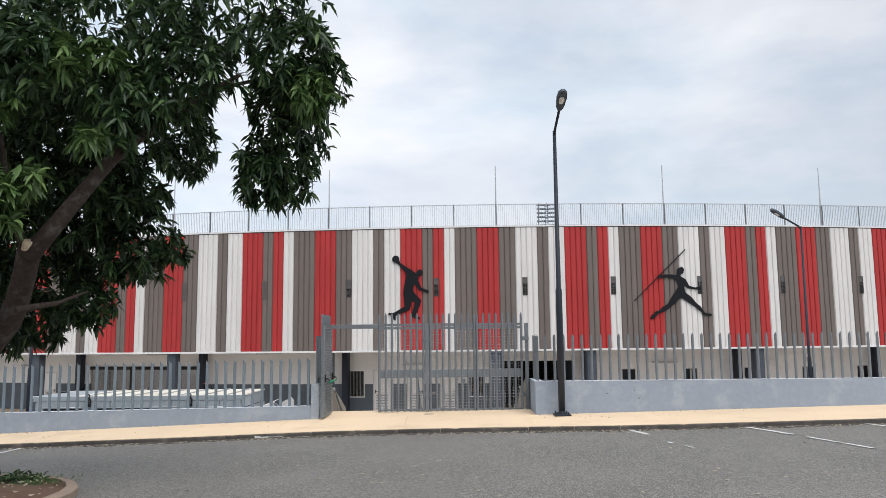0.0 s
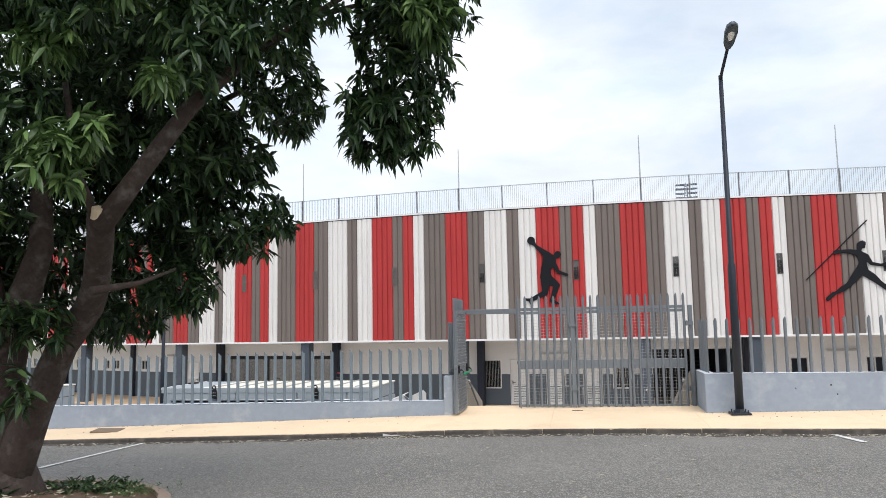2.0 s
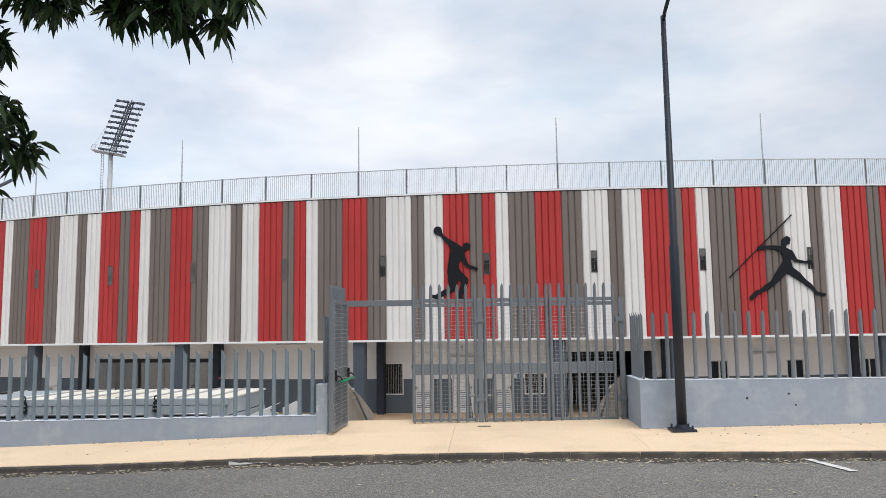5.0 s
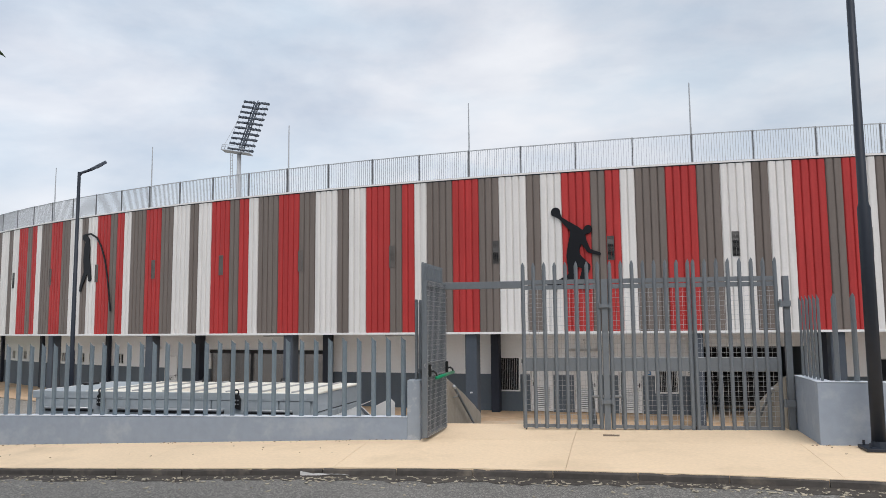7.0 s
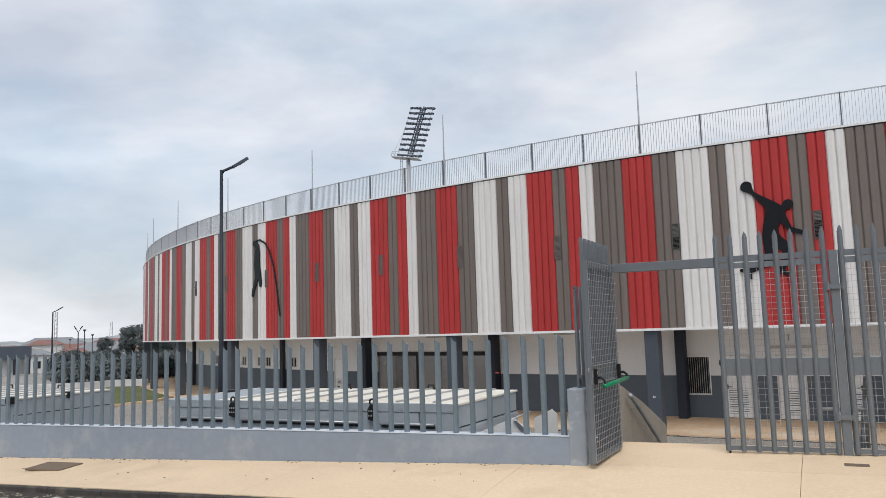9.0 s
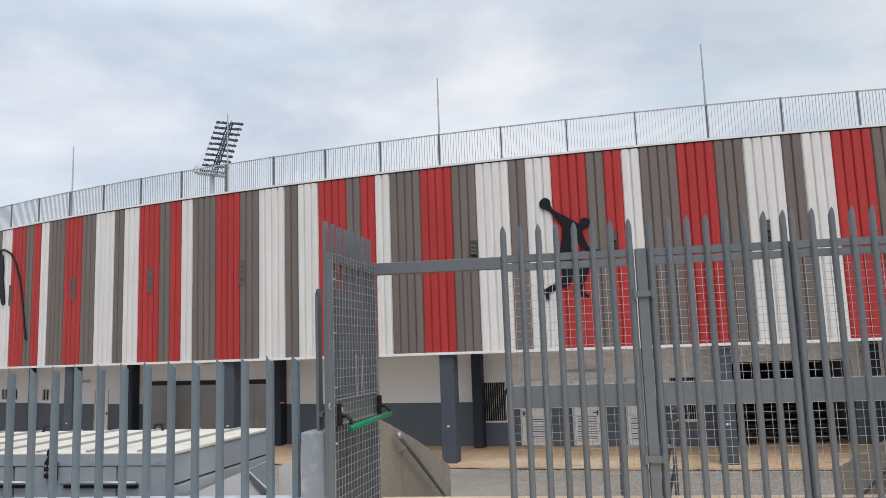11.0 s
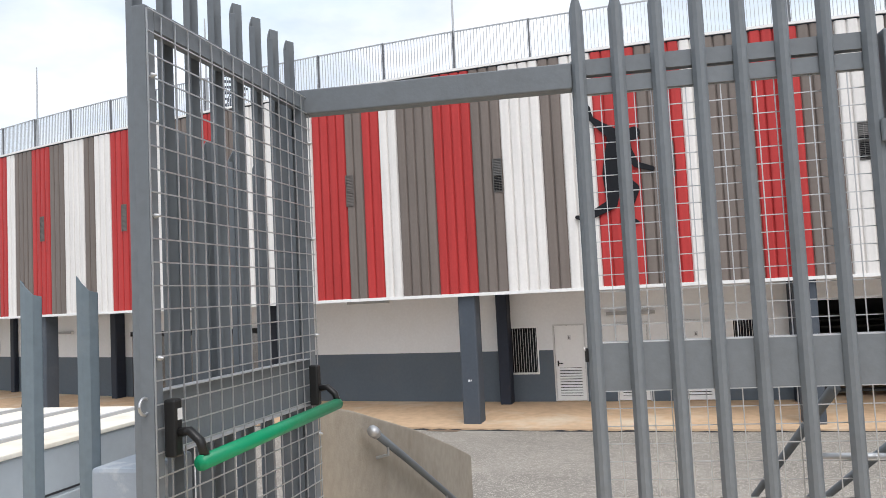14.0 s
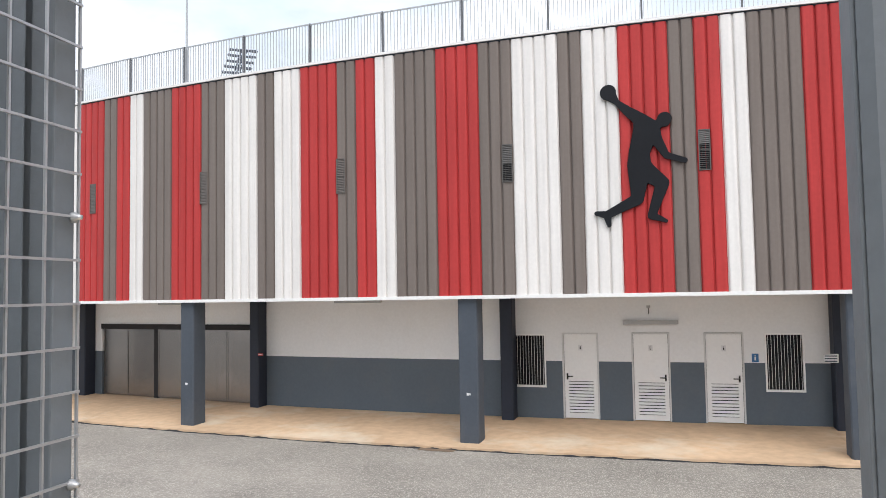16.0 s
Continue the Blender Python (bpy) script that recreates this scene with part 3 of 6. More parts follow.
def grilled_window(name, s0, s1, z0, z1, bars):
    at = on_front((s0 + s1) / 2, WALL_OFF, z0)
    w, h = (s1 - s0) / 2, z1 - z0
    ob = thing(name, "white framed window with close white security bars, dark behind", "window", at, kind="structure")
    fr = Shape()
    for b in ((-w, w, 0, 0.05), (-w, w, h - 0.04, h), (-w, -w + 0.04, 0.05, h - 0.04), (w - 0.04, w, 0.05, h - 0.04)):
        fr.box(b[0], b[1], -0.025, 0.06, b[2], b[3])
    part("window_frame", fr, DOOR_WHITE, ob)
    part("pane", Shape().box(-w + 0.03, w - 0.03, 0.12, 0.13, 0.04, h - 0.04), GLASS, ob, "dark glass pane")
    bar = Shape().tube([(0, 0, 0.05), (0, 0, h - 0.04)], 0.006, 6).mesh("bar", BAR_WHITE)
    for i in range(bars):
        part("bar", bar, BAR_WHITE, ob, at=pose(-w + 0.04 + (2 * w - 0.08) * (i + 0.5) / bars, 0.0, 0))
    return ob


grilled_window("window_1", *OPENINGS[0], 11)
grilled_window("window_2", *OPENINGS[1], 11)


def plain_window(name, s0, s1, z0, z1, label):
    at = on_front((s0 + s1) / 2, WALL_OFF, z0)
    w, h = (s1 - s0) / 2, z1 - z0
    ob = thing(name, label, "window", at, kind="structure")
    fr = Shape()
    for b in ((-w, w, 0, 0.04), (-w, w, h - 0.04, h), (-w, -w + 0.04, 0.04, h - 0.04), (w - 0.04, w, 0.04, h - 0.04), (-0.03, 0.03, 0.04, h - 0.04)):
        fr.box(b[0], b[1], -0.01, 0.07, b[2], b[3])
    part("window_frame", fr, BAR_WHITE, ob)
    for a, b in ((-w + 0.04, -0.03), (0.03, w - 0.04)):
        part("pane", Shape().box(a, b, 0.05, 0.06, 0.04, h - 0.04), GLASS, ob, "dark glass pane")
    return ob


for i, o in enumerate(SMALL):
    plain_window("window_%d" % (3 + i), *o, "small high white framed window with dark glass")
for i, o in enumerate(PAIRS):
    plain_window("window_%d" % (20 + i), *o, "white framed pair of dark casements")


def louvre_door(name, s0, s1, handle_left, icon):
    at = on_front((s0 + s1) / 2, WALL_OFF, APRON_Z + 0.012)
    w, h = (s1 - s0) / 2, 0.065 - APRON_Z - 0.012
    ob = thing(name, "white washroom door with a louvred lower half", "door", at, kind="structure")
    fr = Shape()
    fr.box(-w, -w + 0.04, -0.02, 0.08, 0, h).box(w - 0.04, w, -0.02, 0.08, 0, h).box(-w + 0.04, w - 0.04, -0.02, 0.08, h - 0.04, h)
    part("door_frame", fr, BAR_WHITE, ob)
    # dark sheets stand in for shade round the leaf and behind the slats
    part("gap_shade", Shape().box(-w + 0.02, w - 0.02, 0.062, 0.078, 0.01, h - 0.02), DARK, ob, "dark sheet for the shade in the gap round the leaf")
    leaf = Shape()
    lw, z_l, z_h = w - 0.048, 0.14, 0.94
    leaf.box(-lw, lw, 0.02, 0.06, z_h, h - 0.045).box(-lw, lw, 0.02, 0.06, 0.012, z_l).box(-lw, -lw + 0.10, 0.02, 0.06, z_l, z_h).box(lw - 0.10, lw, 0.02, 0.06, z_l, z_h)
    lf = part("door_leaf", leaf, DOOR_WHITE, ob)
    part("louvre_shade", Shape().box(-lw + 0.10, lw - 0.10, 0.052, 0.058, z_l, z_h), DARK, lf, "dark sheet for the shade behind the louvres")
    sl = Shape().box(-lw + 0.10, lw - 0.10, -0.004, 0.004, -0.031, 0.031).mesh("slat", DOOR_WHITE)
    for i in range(10):
        part("slat", sl, DOOR_WHITE, lf, at=pose(0, 0.024, z_l + 0.045 + i * 0.079, -32))
    sx = -1 if handle_left else 1
    hd = Shape().box(sx * (lw - 0.07) - 0.02, sx * (lw - 0.07) + 0.02, 0.006, 0.02, 0.98, 1.14)
    x_a, x_b = sorted((sx * (lw - 0.07), sx * (lw - 0.21)))
    hd.box(x_a, x_b, -0.03, -0.012, 1.05, 1.075).box(sx * (lw - 0.07) - 0.012, sx * (lw - 0.07) + 0.012, -0.03, 0.02, 1.05, 1.075)
    part("door_handle", hd, BLACK_PLASTIC, lf, "black lever handle")
    sg = Shape().box(-0.05, 0.05, 0.014, 0.02, 1.72, 1.86)
    pl = part("sign_plate", sg, SIGN_WHITE, lf, "small white sign plate")
    ic = Shape()
    if icon == "plain":
        ic.box(-0.014, 0.014, 0.009, 0.014, 1.75, 1.80).box(-0.010, 0.010, 0.009, 0.014, 1.812, 1.832)
    else:
        ic.box(-0.02, 0.012, 0.009, 0.014, 1.75, 1.768).box(-0.02, -0.006, 0.009, 0.014, 1.768, 1.81).box(-0.018, -0.002, 0.009, 0.014, 1.818, 1.834)
    part("pictogram", ic, BLACK_PLATE, pl)
    return ob


louvre_door("door_1", 0.51, 1.43, True, "plain")
louvre_door("door_2", 2.30, 3.22, False, "wheel")
louvre_door("door_3", 4.07, 4.98, False, "plain")

# media door with a notice
d_at = on_front(-19.13, WALL_OFF, APRON_Z + 0.04)
media_door = thing("door_4", "plain white door with a printed notice", "door", d_at, kind="structure")
part("door_frame", Shape().box(-0.47, -0.43, -0.02, 0.08, 0, 2.03).box(0.43, 0.47, -0.02, 0.08, 0, 2.03).box(-0.43, 0.43, -0.02, 0.08, 1.99, 2.03), BAR_WHITE, media_door)
media_leaf = part("door_leaf", Shape().box(-0.43, 0.43, 0.02, 0.06, 0.01, 1.985), DOOR_WHITE, media_door)
part("door_handle", Shape().box(0.34, 0.37, 0.0, 0.02, 0.95, 1.10).box(0.26, 0.37, -0.03, -0.012, 1.02, 1.045).box(0.345, 0.365, -0.03, 0.0, 1.02, 1.045), BLACK_PLASTIC, media_leaf, "black lever handle")
media_sheet = part("notice", Shape().box(-0.32, 0.20, 0.008, 0.02, 0.30, 1.05), SIGN_WHITE, media_door, "white printed notice")
face_text("IBC", 0.20, BLACK_PLATE, "lettering", media_sheet, pose(-0.06, 0.006, 0.80, 90))
part("print_bars", Shape().box(-0.24, -0.05, 0.003, 0.008, 0.60, 0.66).box(-0.24, 0.06, 0.003, 0.008, 0.50, 0.54).box(-0.24, 0.10, 0.003, 0.008, 0.41, 0.45), BLACK_PLATE, media_sheet)

# metal shutters with a dark head
shut = thing("shutter_doors", "row of closed brushed metal shutter doors under a dark head", "shutter", on_front(-12.7, WALL_OFF, APRON_Z), kind="structure")
inv = on_front(-12.7, WALL_OFF, APRON_Z).inverted()
head = band(Shape(), -16.25, -9.15, WALL_OFF - 0.05, WALL_OFF + 0.2, 0.10, 0.27)
head.v = [inv @ Vector(p) for p in head.v]
part("head_box", head, DARK, shut, "dark shutter box")
for a, b in ((-16.2, -15.0), (-14.96, -13.66), (-13.45, -12.15), (-12.11, -10.45), (-10.41, -9.2)):
    sh = Shape()
    mid = on_front((a + b) / 2, WALL_OFF + 0.06, APRON_Z)
    w, h = (b - a) / 2, 0.10 - APRON_Z
    sh.box(-w + 0.01, w - 0.01, 0, 0.03, 0.02, h).box(-w + 0.01, -w + 0.05, -0.012, 0.0, 0.02, h).box(w - 0.05, w - 0.01, -0.012, 0.0, 0.02, h).box(-w + 0.05, w - 0.05, -0.012, 0.0, 0.02, 0.08).box(-w + 0.05, w - 0.05, -0.012, 0.0, h - 0.06, h)
    part("shutter_panel", sh, SHUTTER, shut, at=inv @ mid)
part("post", Shape().box(-0.09, 0.09, -0.02, 0.10, 0, 2.24), DARK, shut, at=inv @ on_front(-13.55, WALL_OFF + 0.06, APRON_Z))

# stair bay behind the gate's far side
bay = thing("staircase", "concrete staircase rising inside the open bay, shade in its colour", "stairs", on_front(9.2, WALL_OFF + 0.5, APRON_Z))
tread = Shape().box(-1.3, 1.3, 0, 0.30, 0, 0.05).mesh("tread", STAIR_SHADE)
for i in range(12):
    part("tread", tread, STAIR_SHADE, bay, at=pose(0, 0.28 * i, 0.17 * (i + 1) - 0.05))
part("stringer", Shape().prism([(0, 0), (3.4, 2.05), (3.4, 1.75), (0.3, 0)], -0.05, 0.05, pose(-1.2, 0, 0, 90, 0, 90)), STAIR_SHADE, bay)
part("stringer", Shape().prism([(0, 0), (3.4, 2.05), (3.4, 1.75), (0.3, 0)], -0.05, 0.05, pose(1.2, 0, 0, 90, 0, 90)), STAIR_SHADE, bay)
tagged(part("wall_bay_side", Shape().box(-0.1, 0.1, 0.2, 4.0, -2.3, 1.03), WALL_GREY, at=on_front(7.24, WALL_OFF, 0)), "slate grey side wall of the stair bay", "wall", kind="structure")
tagged(part("wall_bay_far_side", Shape().box(-0.1, 0.1, 0.2, 4.0, -2.3, 1.03), WALL_GREY, at=on_front(11.22, WALL_OFF, 0)), "slate grey side wall of the stair bay", "wall", kind="structure")

# fittings on the set-back wall
for s, off, z in ((2.78, 2.885, 0.27), (-4.4, 0.9, 0.92), (-10.4, 0.9, 0.92), (-20.6, 2.885, 0.27), (15.9, 2.885, 0.27)):
    lamp = thing("batten_light", "long grey batten light fixed under the overhang", "light fitting", on_front(s, off, z))
    part("housing", Shape().box(-0.66, 0.66, -0.06, 0.06, 0.0, 0.095), CAP_GREY, lamp, bevel=0.008)
    part("diffuser", Shape().box(-0.62, 0.62, -0.045, 0.045, -0.022, 0.0), TRIM_WHITE, lamp, bevel=0.008)
    for x in (-0.665, 0.652):
        part("end_cap", Shape().box(x, x + 0.013, -0.052, 0.052, 0.006, 0.088), TRIM_WHITE, lamp)
sgn = thing("washroom_sign", "small blue and white washroom sign", "sign", on_front(5.25, WALL_OFF, -0.54))
part("plate", Shape().box(-0.075, 0.075, -0.012, 0.0, -0.10, 0.10), SIGN_BLUE, sgn)
part("pictogram", Shape().box(-0.018, 0.018, -0.016, -0.012, -0.06, 0.025).box(-0.014, 0.014, -0.016, -0.012, 0.035, 0.062), SIGN_WHITE, sgn)
sgn = thing("notice_board", "small pale notice with three rows of print on the pilaster", "sign", on_front(6.85, 2.49, -0.50))
part("plate", Shape().box(-0.16, 0.16, -0.012, 0.0, -0.10, 0.10), SIGN_WHITE, sgn)
for k in range(3):
    part("print_bar", Shape().box(-0.13, 0.13, -0.016, -0.012, 0.04 - 0.06 * k, 0.065 - 0.06 * k), COLUMN_GREY, sgn)

# wall louvres let into the cladding
def vent_grille(s, metal, dark_from, label):
    """A narrow louvre; the slats below dark_from of its height stand open over a black sheet for the duct's shade."""
    vent = thing("vent_grille", label, "vent", on_front(s, -0.035, 3.6), "grilles across the front")
    cut = 0.86 * dark_from
    if cut > 0:
        # black sheet stands in for the shade in the open duct
        part("duct", Shape().box(-0.115, 0.115, 0.0, 0.008, 0.01, cut), BLACK_PLATE, vent, "black sheet for the shade inside the open duct")
    part("backing", Shape().box(-0.115, 0.115, 0.0, 0.008, cut, 0.85), metal, vent)
    part("frame", Shape().box(-0.12, -0.10, -0.02, 0.0, 0, 0.86).box(0.10, 0.12, -0.02, 0.0, 0, 0.86).box(-0.10, 0.10, -0.02, 0.0, 0, 0.02).box(-0.10, 0.10, -0.02, 0.0, 0.84, 0.86).box(-0.10, 0.10, -0.02, 0.0, 0.425, 0.437), metal, vent)
    slat = Shape().box(-0.10, 0.10, -0.002, 0.002, -0.013, 0.013).mesh("slat", metal)
    for i in range(20):
        z = 0.04 + i * 0.0411
        part("slat", slat, metal, vent, at=pose(0, -0.009, z, -62 if z < cut else -22))
    return vent


taupe_vent = vent_grille(-0.125 - 4.205, GRILLE_TAUPE, 0.0, "narrow taupe louvred ventilation grille in the cladding")
vent_grille(-0.125, GRILLE, 0.5, "narrow louvred grille with a dark open lower half")
dark_vent = vent_grille(-0.125 + 4.205, GRILLE, 0.66, "narrow dark louvred ventilation grille in the cladding")
for k in range(-7, 8):
    if k not in (-1, 0, 1):
        copy_thing(dark_vent if k >= 2 or k == -7 else taupe_vent, on_front(-0.125 + 4.205 * k, -0.035, 3.6))


# flat black athlete plates, simple rounded shapes
def capsule(shape, a, b, at, y0, y1, n=7):
    """A tapered bar with round ends between two discs (s, z, radius), as a plate."""
    (x0, z0, r0), (x1, z1, r1) = a, b
    ang = math.atan2(z1 - z0, x1 - x0)
    poly = [(x0 + r0 * math.cos(ang + math.pi / 2 + math.pi * i / n), z0 + r0 * math.sin(ang + math.pi / 2 + math.pi * i / n)) for i in range(n + 1)]
    poly += [(x1 + r1 * math.cos(ang - math.pi / 2 + math.pi * i / n), z1 + r1 * math.sin(ang - math.pi / 2 + math.pi * i / n)) for i in range(n + 1)]
    shape.prism([(x, z) for x, z in poly], y0, y1, at @ pose(0, 0, 0, 90))


def plate_figure(name, label, s_mid, joints, links, y=0.05):
    """Joints are (s, z, radius) on the front; links join them."""
    sh = Shape()
    ident = Matrix.Identity(4)
    for a, b in links:
        p, q = joints[a], joints[b]
        capsule(sh, (p[0] - s_mid, *p[1:]), (q[0] - s_mid, *q[1:]), ident, 0.0, 0.045)
    ob = part(name, sh, BLACK_PLATE, at=on_front(s_mid, -y))
    solid = ob.modifiers.new("one plate", "REMESH")
    solid.mode, solid.voxel_size = "VOXEL", 0.015
    return tagged(ob, label, "wall sculpture", "athlete plates on the front")


DISCUS = {"disc": (2.14, 5.40, 0.17), "disc_b": (2.15, 5.41, 0.17), "hand": (2.32, 5.18, 0.06), "elbow": (2.52, 4.99, 0.10), "sh": (2.80, 4.76, 0.15), "sh_b": (3.05, 4.58, 0.15), "neck": (3.19, 4.62, 0.08), "head": (3.30, 4.74, 0.15), "head_b": (3.28, 4.71, 0.15),
          "chest": (2.88, 4.45, 0.25), "waist": (2.76, 4.05, 0.22), "hip": (2.75, 3.78, 0.25), "arm": (3.12, 4.32, 0.12), "arm_e": (3.31, 3.96, 0.075), "arm_h": (3.68, 3.83, 0.06), "knee": (2.70, 3.06, 0.13), "ankle": (2.05, 2.75, 0.085),
          "toe": (2.09, 2.53, 0.05), "heel": (1.83, 2.79, 0.05), "hip_b": (2.88, 3.64, 0.21), "knee_b": (3.22, 3.38, 0.14), "ankle_b": (2.98, 2.70, 0.09), "toe_b": (3.27, 2.57, 0.04)}
plate_figure("discus_plate", "flat black cut-out of a discus thrower", 2.75, DISCUS, [("disc", "disc_b"), ("disc", "hand"), ("hand", "elbow"), ("elbow", "sh"), ("sh", "sh_b"), ("sh_b", "neck"), ("neck", "head"), ("head", "head_b"), ("sh", "chest"), ("sh_b", "chest"), ("chest", "waist"), ("waist", "hip"), ("sh_b", "arm"), ("chest", "arm"), ("arm", "arm_e"), ("arm_e", "arm_h"),
             ("hip", "knee"), ("knee", "ankle"), ("ankle", "toe"), ("ankle", "heel"), ("hip", "hip_b"), ("hip_b", "knee_b"), ("knee_b", "ankle_b"), ("ankle_b", "toe_b")])
JAVELIN = {"a": (16.03, 5.73, 0.024), "b": (13.47, 3.31, 0.024), "head": (15.80, 4.76, 0.135), "head_b": (15.70, 4.70, 0.13), "jaw": (15.84, 4.63, 0.07), "neck": (15.66, 4.50, 0.09), "sh": (15.60, 4.38, 0.13), "upper": (15.25, 4.46, 0.085), "elbow": (15.02, 4.47, 0.065), "hand": (14.70, 4.43, 0.085),
           "sh_b": (15.90, 4.22, 0.125), "elbow_b": (16.10, 3.93, 0.07), "hand_b": (16.46, 3.86, 0.05), "palm": (16.64, 3.87, 0.085), "rib": (15.76, 4.16, 0.185), "waist": (15.76, 3.93, 0.145), "hip": (15.66, 3.66, 0.20),
           "thigh": (15.38, 3.34, 0.165), "knee": (15.14, 3.06, 0.105), "calf": (14.88, 2.90, 0.115), "ankle": (14.60, 2.74, 0.06), "heel": (14.52, 2.72, 0.085), "toe": (14.28, 2.50, 0.085),
           "hip_b": (15.80, 3.58, 0.17), "thigh_b": (16.14, 3.34, 0.15), "knee_b": (16.38, 3.11, 0.10), "calf_b": (16.58, 2.95, 0.10), "ankle_b": (16.78, 2.74, 0.055), "heel_b": (16.80, 2.66, 0.07), "toe_b": (17.14, 2.60, 0.055)}
plate_figure("javelin_plate", "flat black cut-out of a javelin thrower", 15.7, JAVELIN, [("a", "b"), ("head", "head_b"), ("head", "jaw"), ("head_b", "neck"), ("neck", "sh"), ("sh", "upper"), ("upper", "elbow"), ("elbow", "hand"), ("sh", "sh_b"), ("sh_b", "elbow_b"), ("elbow_b", "hand_b"), ("hand_b", "palm"), ("sh", "rib"), ("sh_b", "rib"), ("rib", "waist"), ("waist", "hip"), ("waist", "hip_b"),
             ("hip", "thigh"), ("thigh", "knee"), ("knee", "calf"), ("calf", "ankle"), ("ankle", "heel"), ("heel", "toe"), ("hip_b", "thigh_b"), ("thigh_b", "knee_b"), ("knee_b", "calf_b"), ("calf_b", "ankle_b"), ("ankle_b", "heel_b"), ("heel_b", "toe_b")])
VAULT = {"head": (-22.2, 5.88, 0.15), "head_b": (-22.18, 5.86, 0.15), "sh": (-21.9, 5.70, 0.15), "chest": (-21.94, 5.33, 0.25), "hip": (-21.97, 4.78, 0.26), "knee": (-21.72, 4.2, 0.15), "foot": (-21.64, 3.77, 0.13), "knee_b": (-21.99, 4.09, 0.15), "foot_b": (-22.34, 3.47, 0.11), "toe_b": (-22.39, 3.24, 0.09),
         "p0": (-22.3, 5.85, 0.04), "p1": (-22.1, 6.0, 0.04), "p2": (-21.69, 6.02, 0.04), "p3": (-21.15, 5.78, 0.045), "p4": (-20.79, 5.35, 0.045), "p5": (-20.44, 4.65, 0.045), "p6": (-20.21, 3.85, 0.045), "p7": (-20.03, 3.0, 0.045), "p8": (-19.87, 2.19, 0.05)}
plate_figure("vault_plate", "flat black cut-out of a pole vaulter", -21.5, VAULT, [("head", "head_b"), ("head", "sh"), ("sh", "chest"), ("chest", "hip"), ("hip", "knee"), ("knee", "foot"), ("hip", "knee_b"), ("knee_b", "foot_b"), ("foot_b", "toe_b")] + [("p%d" % i, "p%d" % (i + 1)) for i in range(8)])

# ---------------------------------------------------------------- roof edge: guard fence and lightning masts
PANEL = 2.0475
FENCE_Z = FACE_TOP + 0.09
f_bars = Shape()
for i in range(23):
    x = 0.045 + i * (PANEL - 0.09) / 22
    f_bars.box(x - 0.0055, x + 0.0055, -0.012, 0.012, 0.05, 1.06)
for z in (0.05, 1.04):
    f_bars.box(0.0, PANEL, -0.022, -0.014, z - 0.005, z + 0.005)
f_bars = f_bars.mesh("mesh_infill", GALV_PALE)
f_post = Shape().box(-0.02, 0.02, -0.025, 0.025, 0, 1.09).mesh("post", GRILLE_POST)
f_rail = Shape().box(0.0, PANEL, -0.015, 0.015, 1.058, 1.08).mesh("top_rail", GALV_PALE)
for k in range(-37, 28):
    s = -1.2 + PANEL * k
    f = thing("fence_panel", "pale galvanised bar fence panel on the roof edge", "fence", on_front(s, 0.16, FENCE_Z), "guard fence on the roof edge")
    part("post", f_post, GRILLE_POST, f)
    part("mesh_infill", f_bars, GALV_PALE, f)
    part("top_rail", f_rail, GALV_PALE, f)
for k in range(-9, 8):
    s = -1.2 + PANEL * 4 * k
    m = thing("lightning_mast", "slim grey lightning mast rising from the roof edge", "mast", on_front(s, 0.24, FENCE_Z - 0.02), "masts along the roof edge")
    part("pole", Shape().tube([(0, 0, 0), (0, 0, 1.2), (0, 0, 3.0)], [0.036, 0.032, 0.02], 8), GALV_PALE, m)
    part("base_plate", Shape().box(-0.10, 0.10, -0.10, 0.10, 0, 0.02), GALV, m)

# small fittings under the overhang
tag_label = thing("label_plate", "small red and white label stuck on the dark pilaster", "label", on_front(-8.69, 2.528, -0.59))
part("plate", Shape().box(-0.09, 0.09, -0.008, 0.0, -0.035, 0.035), SIGN_RED, tag_label)
part("print_bar", Shape().box(-0.07, 0.07, -0.011, -0.008, -0.006, 0.008), SIGN_WHITE, tag_label)
spur = thing("cable_outlet", "short cable hanging from a small box over the doors", "fitting", on_front(2.74, WALL_OFF, 0.62))
part("box", Shape().box(-0.045, 0.045, -0.04, 0.0, 0.06, 0.12), CAP_GREY, spur, bevel=0.005)
part("cable", Shape().tube([(0, -0.02, 0.06), (0.006, -0.02, -0.02), (-0.004, -0.02, -0.10)], 0.010, 6), GRILLE, spur)

# ---------------------------------------------------------------- boundary walls
def plinth_z(x):
    return -0.07 + 0.013 * (x + 3.55)


wall_west = Shape()
xs = [-3.495 - 2.0 * i for i in range(14)]
v = []
for x in xs:
    v += [(x, 19.60, -2.9), (x, 19.60, plinth_z(x) - 0.012), (x, 19.612, plinth_z(x)), (x, 19.808, plinth_z(x)), (x, 19.82, plinth_z(x) - 0.012), (x, 19.82, -2.9)]
n = len(xs) - 1
wall_west.add(v, [(0, 1, 2, 3, 4, 5), tuple(6 * n + k for k in (5, 4, 3, 2, 1, 0))] + [(6 * i + j, 6 * i + 6 + j, 6 * i + 6 + (j + 1) % 6, 6 * i + (j + 1) % 6) for i in range(n) for j in range(6)])
tagged(part("wall_boundary_low", wall_west, PLINTH), "low blue-grey painted boundary wall carrying the palisade", "wall", kind="structure")
# thin pale sheet carries the sky light on the wall's top
coping = Shape()
for xa, xb in zip(xs, xs[1:]):
    coping.add([(x, y, plinth_z(x) + dz) for dz in (0.001, 0.007) for x, y in ((xb, 19.596), (xa, 19.596), (xa, 19.824), (xb, 19.824))], [(3, 2, 1, 0), (4, 5, 6, 7), (0, 1, 5, 4), (1, 2, 6, 5), (2, 3, 7, 6), (3, 0, 4, 7)])
